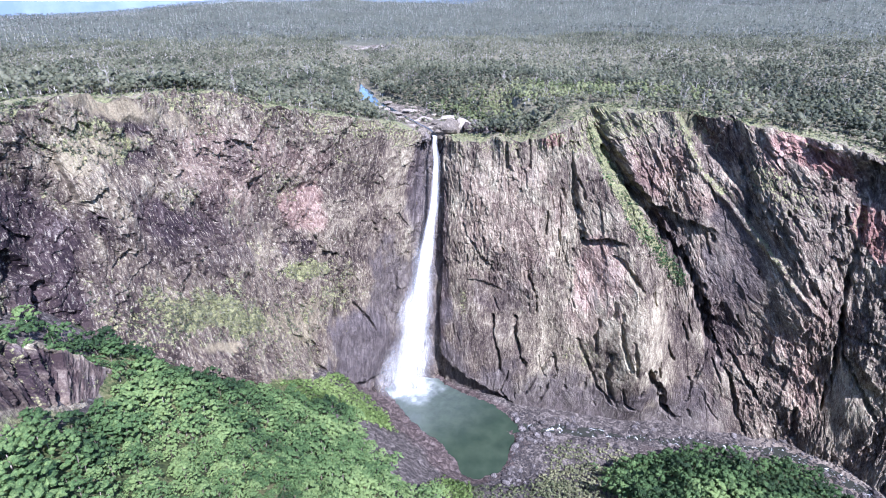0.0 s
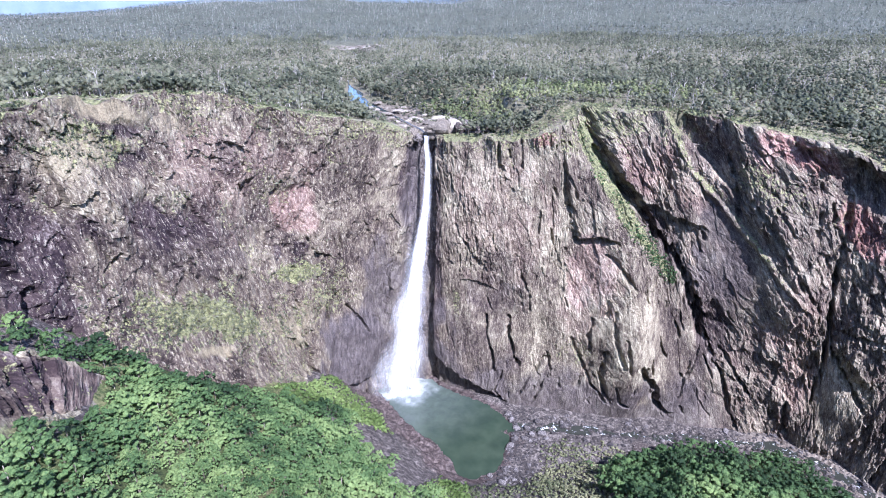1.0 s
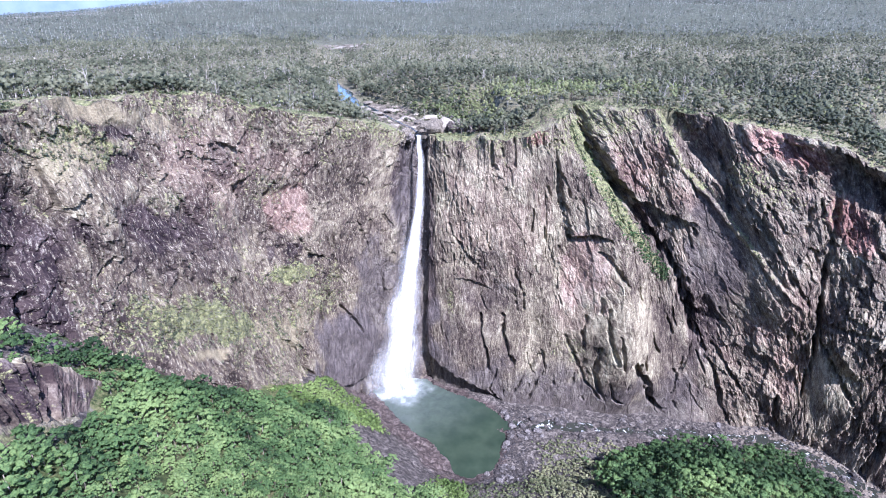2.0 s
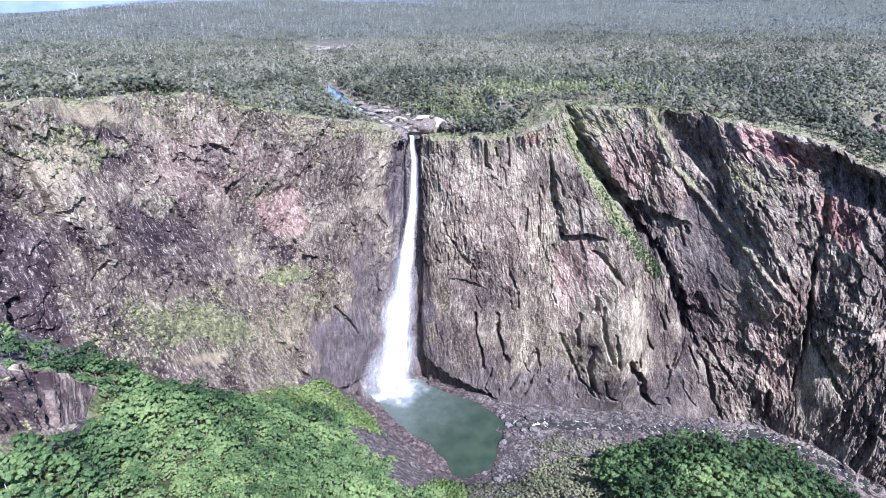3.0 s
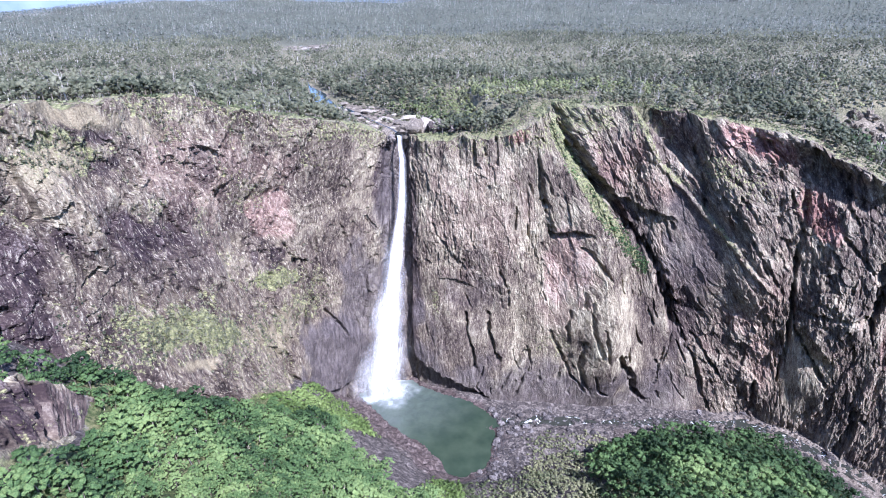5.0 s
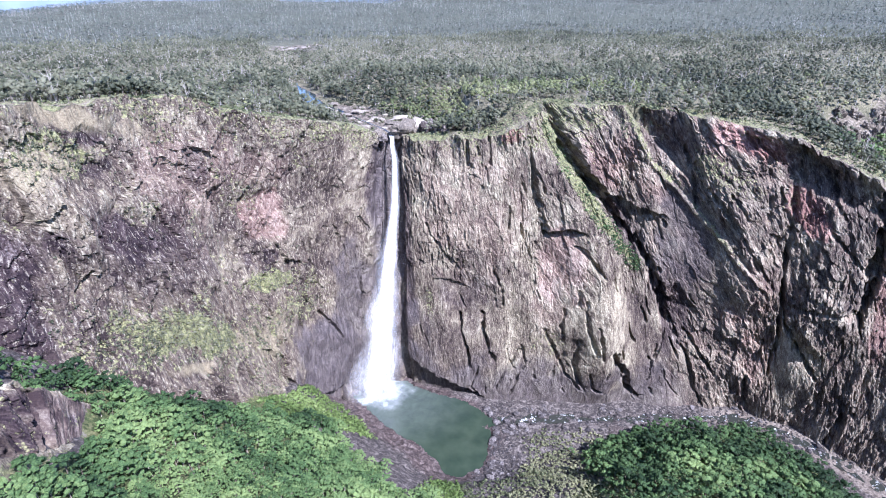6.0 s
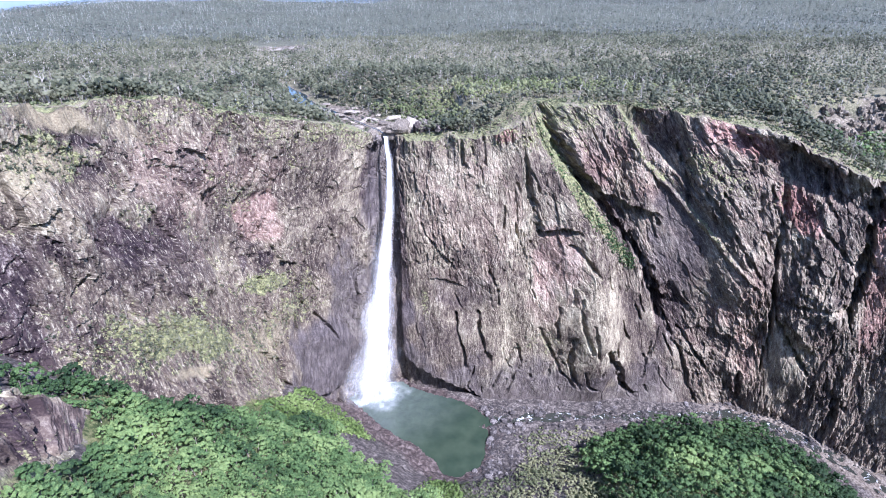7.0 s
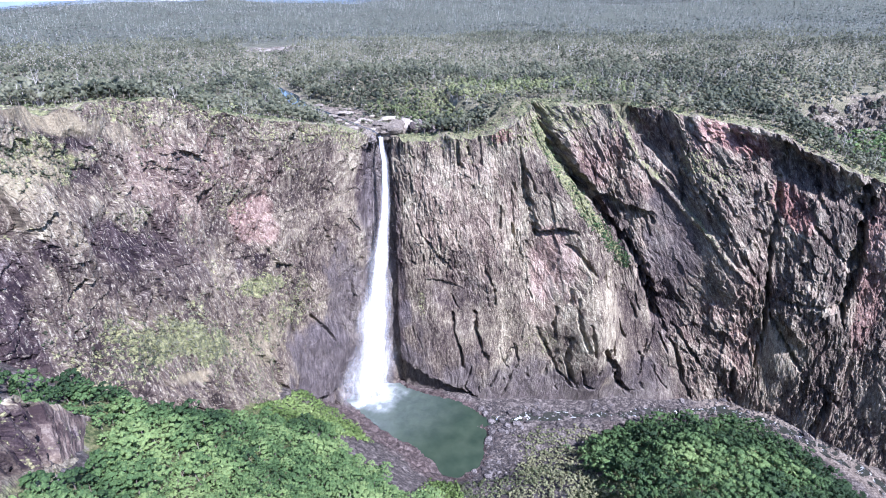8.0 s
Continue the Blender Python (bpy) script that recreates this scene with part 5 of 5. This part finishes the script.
for k, (x, y, zz) in enumerate(near_ones):
    m = pose(x, y, zz, 0, 0, RNG.random() * 360) @ Matrix.Scale(0.5 + 0.9 * RNG.random() ** 1.5, 4)
    if k < len(RAIN):
        RAIN[k].matrix_basis = m
    else:
        t = copy_thing(RAIN[k % len(RAIN)], Matrix.Identity(4))
        t.matrix_basis = m

px, py = scattered(420, 640, 380, 560, 6.0)
zz, d, rd = plateau_height(px, py)
ok = (d > 16) & (RNG.random(len(px)) < smooth(95, 60, np.hypot((px - 530) * 0.8, py - 470)) * smooth(516, 500, py))
base = np.stack([px, py, zz], 1)[ok]
wood_object("valley_rainforest", bare, [broad_tree(10, 6.8, 6, 24, 0.6)[1] for _ in range(8)], base, 0.5 + 0.8 * RNG.random(len(base)), RAIN_LEAF, DARK_BARK, "lush green trees in a side valley behind the cliff edge", "rainforest")

px, py = scattered(-420, 700, 300, 960, 7.0)
zz, d, rd = plateau_height(px, py)
clump = fbm(px / 34, py / 34, 0, 195, 3)
want = smooth(0.0, 0.5, clump - 0.003 * np.clip(d - 40, 0, 400)) * smooth(8, 24, d) + 0.8 * smooth(60, 25, rd) * smooth(14, 22, rd) * smooth(640, 680, py)
ok = (d > 10) & (rd > 18 + 34 * smooth(760, 700, py)) & (np.hypot((px - 540) * 0.4, py - 528) > 34) & (RNG.random(len(px)) < 0.75 * want)
base = np.stack([px, py, zz], 1)[ok]
wood_object("broad_leaved_woods", bare, [broad_tree(10, 6.4, 6, 26, 0.62)[1] for _ in range(6)], base, 0.7 + 0.8 * RNG.random(len(base)), GUM_LEAF, DARK_BARK,
            "dark green leafy clumps of trees among the gum woodland", "woodland", -0.25)

# shrubs: bright ones by the pool, dull ones on ledges, along the edge and among the boulders
shrubs = [shrub(2.6, 8, 0.5) for _ in range(5)]
sites = floor_sites(-170, 50, 270, 470, 2.4, lambda px, py, zz, pdist, sd: 0.95 * lime_zone(px, py) * (wall_gap(px, py) > 2) * (pdist > 14))
wood_object("lime_shrubs", [], [shrub(3.6, 22, 0.42) for _ in range(5)], sites, 0.5 + 0.8 * RNG.random(len(sites)), LIME_LEAF, DARK_BARK, "bright yellow-green shrubs and ferns beside the waterfall", "shrubs")
sites = floor_sites(20, 200, 240, 400, 2.4, lambda px, py, zz, pdist, sd: smooth(26, 48, pdist) * smooth(16, 26, sd) * (0.75 + 0.5 * fbm(px / 12, py / 12, 0, 127, 2)) * smooth(190, 165, px))
wood_object("bank_scrub", [], shrubs, sites, 0.4 + 0.8 * RNG.random(len(sites)), SCRUB_LEAF, DARK_BARK, "low olive scrub among boulders by the pool", "shrubs")
flat_face, flat_veg = face.reshape(-1, 3), veg.ravel()
pick = RNG.random(len(flat_veg)) < (0.07 + 0.06 * (u.ravel() < 470)) * smooth(0.3, 0.9, flat_veg + 0.25 * RNG.random(len(flat_veg)))
sites = flat_face[pick]
wood_object("ledge_scrub", [], [shrub(1.9, 3, 0.45) for _ in range(5)], sites, 0.4 + 0.9 * RNG.random(len(sites)) ** 2, GUM_LEAF, DARK_BARK, "tufts of grass and scrub on the rock ledges", "shrubs")
cleft_pick = (dist_a.ravel() < 10) & (RNG.random(len(flat_veg)) < 0.02 + 0.12 * smooth(215, 165, flat_face[:, 2]))
sites = flat_face[cleft_pick]
wood_object("cleft_shrubs", [], shrubs, sites, 0.4 + 0.8 * RNG.random(len(sites)), RAIN_LEAF, DARK_BARK, "green bushes growing down a cleft in the cliff", "shrubs")
px, py = scattered(-260, 700, 150, 760, 3.4)
zz, d, rd = plateau_height(px, py)
ok = (d > 2) & (d < 60) & (RNG.random(len(px)) < 0.75 * smooth(70, 10, d) * smooth(10, 18, rd) + 0.06)
base = np.stack([px, py, np.where(d < 26, zz + 0.1, zz)], 1)[ok]
wood_object("edge_scrub", [], shrubs, base, 0.3 + 1.0 * RNG.random(len(base)) ** 2, SCRUB_LEAF, DARK_BARK, "dry grass tussocks and low scrub along the cliff edge", "shrubs")


# boulders
def boulder_mesh(name, mat, seed, flat=0.65, cuts=3, sharp=0.35):
    bm = bmesh.new()
    bmesh.ops.create_icosphere(bm, subdivisions=cuts, radius=1.0)
    for v in bm.verts:
        n = v.co.normalized()
        r = 1 + sharp * noise.noise(n * 1.3 + Vector((seed * 7.1, 0, 0))) + 0.14 * noise.noise(n * 3.7 + Vector((0, seed * 3.3, 0)))
        c = noise.cell(n * 1.6 + Vector((seed, 2, 5)))
        v.co = n * r * (0.92 + 0.16 * c)
        v.co.z *= flat
    me = bpy.data.meshes.new(name)
    bm.to_mesh(me)
    bm.free()
    me.materials.append(mat)
    return me


def boulder_material(name, a, b, c):
    mat, nt, bsdf = stuff_of(name, 0.85, 0.25)
    p = place(nt)
    o = nt.nodes.new("ShaderNodeObjectInfo")
    f = calc(nt, "ADD", calc(nt, "MULTIPLY", grain(nt, p, 0.9, 6, 0.65), 0.8), calc(nt, "MULTIPLY", o.outputs["Random"], 0.2))
    nt.links.new(ramp(nt, f, (0.36, a), (0.5, b), (0.64, c)), bsdf.inputs["Base Color"])
    bumped(nt, bsdf, grain(nt, p, 2.0, 5, 0.6), 0.6, 0.4)
    return mat


GREY_STONE = boulder_material("grey_boulder", (0.022, 0.019, 0.019), (0.066, 0.058, 0.056), (0.19, 0.17, 0.16))
PALE_STONE = boulder_material("pale_river_rock", (0.085, 0.070, 0.055), (0.205, 0.175, 0.138), (0.34, 0.30, 0.24))

BROWN_STONE = boulder_material("brown_outcrop_rock", (0.022, 0.016, 0.015), (0.062, 0.049, 0.043), (0.20, 0.175, 0.155))
grey = [boulder_mesh("boulder", GREY_STONE, k, 0.7, 2) for k in range(6)]


def bank(px, py, zz, pdist, sd):
    return np.maximum(smooth(45, 8, pdist) * smooth(40, 60, px), 0.4 * smooth(26, 3, sd)) * smooth(1.5, 4, pdist) * (0.75 + 0.4 * fbm(px / 9, py / 9, 0, 131, 2))


sites = floor_sites(40, 400, 320, 440, 3.0, bank)
size = 0.6 + 3.0 * RNG.random(len(sites)) ** 5
big = np.argsort(-size)
for k in big[:170]:
    b = tagged(new("boulder", grey[k % 6]), "rough dark grey boulder on the bank of the pool", "boulder", "boulders by the pool and stream")
    b.matrix_basis = pose(sites[k][0], sites[k][1], sites[k][2] + 0.2 * size[k], RNG.random() * 25, RNG.random() * 25, RNG.random() * 360) @ Matrix.Diagonal((size[k] * 1.25, size[k], size[k], 1))
proto = []
for me in [boulder_mesh("rubble", GREY_STONE, 40 + k, 0.7, 1) for k in range(4)]:
    v = np.array([q.co for q in me.vertices])
    f = np.array([list(q.vertices) for q in me.polygons])
    proto.append((v, f))
small = big[170:]
extra = floor_sites(30, 400, 310, 445, 1.8, bank)
places = np.concatenate([sites[small], extra])
wood_object("rubble", [], proto[:1] + proto[2:3], places[::max(1, len(places) // 3600)], (0.4 + 1.3 * RNG.random(len(places)) ** 2)[::max(1, len(places) // 3600)], GREY_STONE, GREY_STONE, "small grey rubble between the boulders", "rubble")

# pale rocks at the head of the fall and along the river
pale_rocks = [boulder_mesh("river_rock", PALE_STONE, 20 + k, 0.55, 3, 0.4) for k in range(5)]
CRAG = boulder_material("crag_rock", (0.035, 0.028, 0.022), (0.125, 0.102, 0.076), (0.28, 0.24, 0.18))
crag_rocks = [boulder_mesh("crag", CRAG, 30 + k, 0.9, 3, 0.9) for k in range(5)]
HEAD = [(12, 551, 271, 15, 10, 19), (26, 560, 272, 11, 9, 15), (-14, 551, 267, 8, 6, 13), (-26, 580, 270, 8, 6, 4), (4, 592, 271, 9, 7, 4), (16, 606, 273, 14, 8, 6), (34, 600, 274, 10, 7, 5),
        (-16, 618, 271.5, 7, 5, 3), (-48, 640, 273, 9, 6, 3.5), (-30, 650, 274, 10, 7, 3.5), (-70, 668, 275, 7, 5, 3), (-62, 700, 275.5, 9, 6, 3), (-88, 690, 275, 8, 5, 3), (46, 548, 270, 9, 6, 6)]
for k, (x, y, zz, a, b, c) in enumerate(HEAD):
    r = tagged(new("river_rock", pale_rocks[k % 5]), "smooth pale grey rock beside the river above the waterfall", "rock", "pale rocks at the head of the waterfall")
    r.matrix_basis = pose(x, y, zz, 0, 0, 40 * k) @ Matrix.Diagonal((a, b, c, 1))
for k in range(46):
    x, y = RNG.uniform(-75, 55), RNG.uniform(556, 690)
    x = x - 0.55 * (y - 560) * 0.9
    zz, d, rd = (float(q[0]) for q in plateau_height(np.array([x]), np.array([y])))
    if rd > 48 or rd < 3:
        continue
    r = tagged(new("river_rock", pale_rocks[k % 5]), "smooth pale grey rock beside the river above the waterfall", "rock", "pale rocks at the head of the waterfall")
    s = RNG.uniform(1.5, 5.5)
    r.matrix_basis = pose(x, y, zz + 0.1 * s, 0, 0, RNG.uniform(0, 360)) @ Matrix.Diagonal((s * 1.4, s, s * 1.1, 1))
px, py = scattered(-110, 70, 552, 720, 4.5)
zz, d, rd = plateau_height(px, py)
ok = (rd > 7 + 9 * smooth(620, 660, py)) & (rd < 60) & (d > 8) & (RNG.random(len(px)) < 0.25 + 0.5 * smooth(15, 40, rd))
base = np.stack([px, py, zz], 1)[ok]
wood_object("river_scrub", [], shrubs, base, 0.5 + 1.3 * RNG.random(len(base)), GUM_LEAF, DARK_BARK, "dark green bushes among the rocks by the river", "shrubs")
for k in range(16):
    x, y = -200 + RNG.normal() * 36, 1590 + RNG.normal() * 60
    zz = float(plateau_height(np.array([x]), np.array([y]))[0][0])
    r = tagged(new("river_rock", pale_rocks[k % 5]), "broad pale rock slab in the river bed upstream", "rock", "pale rock slabs upstream")
    r.matrix_basis = pose(x, y, zz + 0.5, 0, 0, 30 * k) @ Matrix.Diagonal((16, 11, 3, 1))
for k in range(60):
    x, y = 448 + RNG.random() * 180, 506 + RNG.random() * 44
    zz = float(plateau_height(np.array([x]), np.array([y]))[0][0])
    r = tagged(new("crag", crag_rocks[k % 5]), "pale weathered rock crag above a side valley", "rock", "crags above the side valley")
    r.matrix_basis = pose(x, y, zz + 1, 0, 0, 30 * k) @ Matrix.Diagonal((3 + 4 * RNG.random(), 3.5, 4 + 6 * RNG.random(), 1))

# the rocky spur below the near end of the wall: a lower step of columns with a ledge on top and one at its foot
SPUR_TOP = [(-178, 90, 322), (-176, 130, 300), (-173, 165, 274), (-172, 190, 257), (-171, 212, 237), (-169, 226, 219), (-167, 243, 199), (-165, 254, 184)]
SPUR_FOOT = [(-160, 84, 300), (-160, 125, 274), (-160, 160, 247), (-160, 177, 234), (-160, 190, 224), (-161, 206, 213), (-163, 232, 191), (-164, 250, 176)]
spur_k = np.concatenate([[0], np.cumsum(np.linalg.norm(np.diff(np.array(SPUR_TOP, float)[:, :2], axis=0), axis=1))])
sa = np.linspace(0, spur_k[-1], 380)
st, sf = spline(SPUR_TOP, spur_k, sa), spline(SPUR_FOOT, spur_k, sa)
sw = np.concatenate([np.linspace(-1.6, 0, 44)[:-1], np.linspace(0, 1.0, 80), np.linspace(1.0, 1.7, 40)[1:]])
SA, SW = np.meshgrid(sa, sw, indexing="ij")
wall_w = np.clip(SW, 0, 1)[..., None]
spur = st[:, None, :] * (1 - wall_w) + sf[:, None, :] * wall_w
high = SA * 0 + spur[..., 2]
level, tone, across, up = jointed(SA, high + 0.9 * SA, 0.12, ((9, 40, 1.6, 1.6, 0.9), (4.2, 16, 1.0, 1.0, 0.9), (2.0, 6, 0.5, 0.6, 0.4)), 401)
bold = smooth(128, 108, SA - 0.1 * (high - 220)) * 0.5 + 0.5                                        # smoother brown face towards the tip
on_face = smooth(-0.02, 0.06, SW) * smooth(1.04, 0.94, SW)
spur[..., 0] += on_face * (bold * level * 1.0 + 0.5 * fbm(SA / 3, high / 3, 0, 175, 3))
for at, lean, wide, deep in ((58, 0.2, 1.6, 5), (70, -0.15, 1.4, 5), (84, 0.25, 2.2, 7), (95, 0.2, 2.4, 7), (102, 0.35, 1.6, 5), (113, 0.5, 1.2, 3)):
    spur[..., 0] -= on_face * deep * smooth(1.0, 0.3, np.abs(SA - at - lean * 16 * (SW - 0.5) + 1.2 * fbm(SA / 4, high / 5, 0, 177, 3)) / wide)
behind = np.clip(-SW, 0, 2)                                                                         # the top, falling back to the wall's foot
spur[..., 0] -= behind * 11
spur[..., 2] += -behind * 12 + (2.0 * fbm(SA / 6, SW * 4, 0, 179, 4) + 1.2 * fbm(SA / 2.2, SW * 9, 0, 187, 3)) * smooth(0.2, -0.05, SW)
before = np.clip(SW - 1, 0, 1)                                                                      # the ledge at the foot, then down into the forest
spur[..., 0] += before * 7
spur[..., 2] += -22 * np.clip(before - 0.28, 0, 1) + 0.9 * fbm(SA / 4, SW * 8, 0, 181, 3) * smooth(0.9, 1.05, SW)
rag = fbm(SA / 6, SW * 4, 0, 183, 4)
spur_pale = 0.6 * strongest(0.95 * smooth(0.14, 0.03, np.abs(SW + 0.05) + 0.08 * rag), 0.95 * smooth(0.3, 0.08, np.abs(SW - 1.17) + 0.12 * rag))
spur_veg = strongest(smooth(-0.10, -0.30, SW + 0.15 * rag), 0.8 * smooth(1.25, 1.4, SW + 0.15 * rag) * smooth(40, 80, SA), 0.4 * smooth(0.1, 0.6, rag) * on_face)
spur_dark = np.clip(on_face * (0.75 + 0.5 * rag) * np.maximum(bold, 0.75), 0, 1)
spur_mesh = mesh_data("rock_spur", spur, grid_faces(len(sa), len(sw)), ROCK,
                      {"dark": spur_dark, "veg": spur_veg, "pale": spur_pale, "pink": 0.3 * on_face * smooth(100, 118, SA), "tone": tone - 1.3 * on_face, "chips": 0.15 * on_face, "sand": 0.35 * spur_pale, "flow": np.stack([across, up + 30 * (behind + before), 0 * up], -1).reshape(-1, 3)})
tagged(new("ground_spur", spur_mesh), "brown columned rock spur with pale ledges jutting from the cliff above the forest", "rock", kind="structure")

# dark broken rocks in the hollow beside the pale one at the head of the fall
hollow_rocks = [boulder_mesh("dark_rock", BROWN_STONE, 70 + k, 0.8, 3, 0.7) for k in range(4)]
for k, (x, y, zz, a, b, c) in enumerate([(34, 549, 272, 7, 6, 9), (43, 545, 272, 6, 5, 7), (51, 542, 273, 6, 5, 6), (60, 541, 274, 5, 4, 5), (39, 556, 274, 7, 5, 7), (-10, 546, 265, 5, 4, 6)]):
    r = tagged(new("dark_rock", hollow_rocks[k % 4]), "dark fissured rock beside the head of the waterfall", "rock", "dark rocks at the head of the waterfall")
    r.matrix_basis = pose(x, y, zz, 0, 0, 50 * k) @ Matrix.Diagonal((a, b, c, 1))

# slabs by the stream
for k, (x, y, a, b) in enumerate([(205, 384, 14, 8), (228, 388, 9, 6), (176, 392, 8, 5), (256, 384, 8, 5)]):
    r = tagged(new("rock_slab", boulder_mesh("rock_slab", BROWN_STONE, 60 + k, 0.5, 4)), "flat brown rock slab beside the stream", "rock", "slabs by the stream")
    r.matrix_basis = pose(x, y, 0.3, 0, 0, 15 * k) @ Matrix.Diagonal((a, b, 5, 1))

# far hills, the blue of distance haze put into their base colour
ang = np.linspace(-1.15, 1.15, 200)
top = 448 - 14 * smooth(-0.2, -0.6, ang) + 10 * fbm(ang * 6, 0, 0, 141, 4)
hill = np.stack([np.stack([4955 * np.sin(ang), 4955 * np.cos(ang), h], -1) for h in (0 * ang + 150, top - 20, top)], 1)
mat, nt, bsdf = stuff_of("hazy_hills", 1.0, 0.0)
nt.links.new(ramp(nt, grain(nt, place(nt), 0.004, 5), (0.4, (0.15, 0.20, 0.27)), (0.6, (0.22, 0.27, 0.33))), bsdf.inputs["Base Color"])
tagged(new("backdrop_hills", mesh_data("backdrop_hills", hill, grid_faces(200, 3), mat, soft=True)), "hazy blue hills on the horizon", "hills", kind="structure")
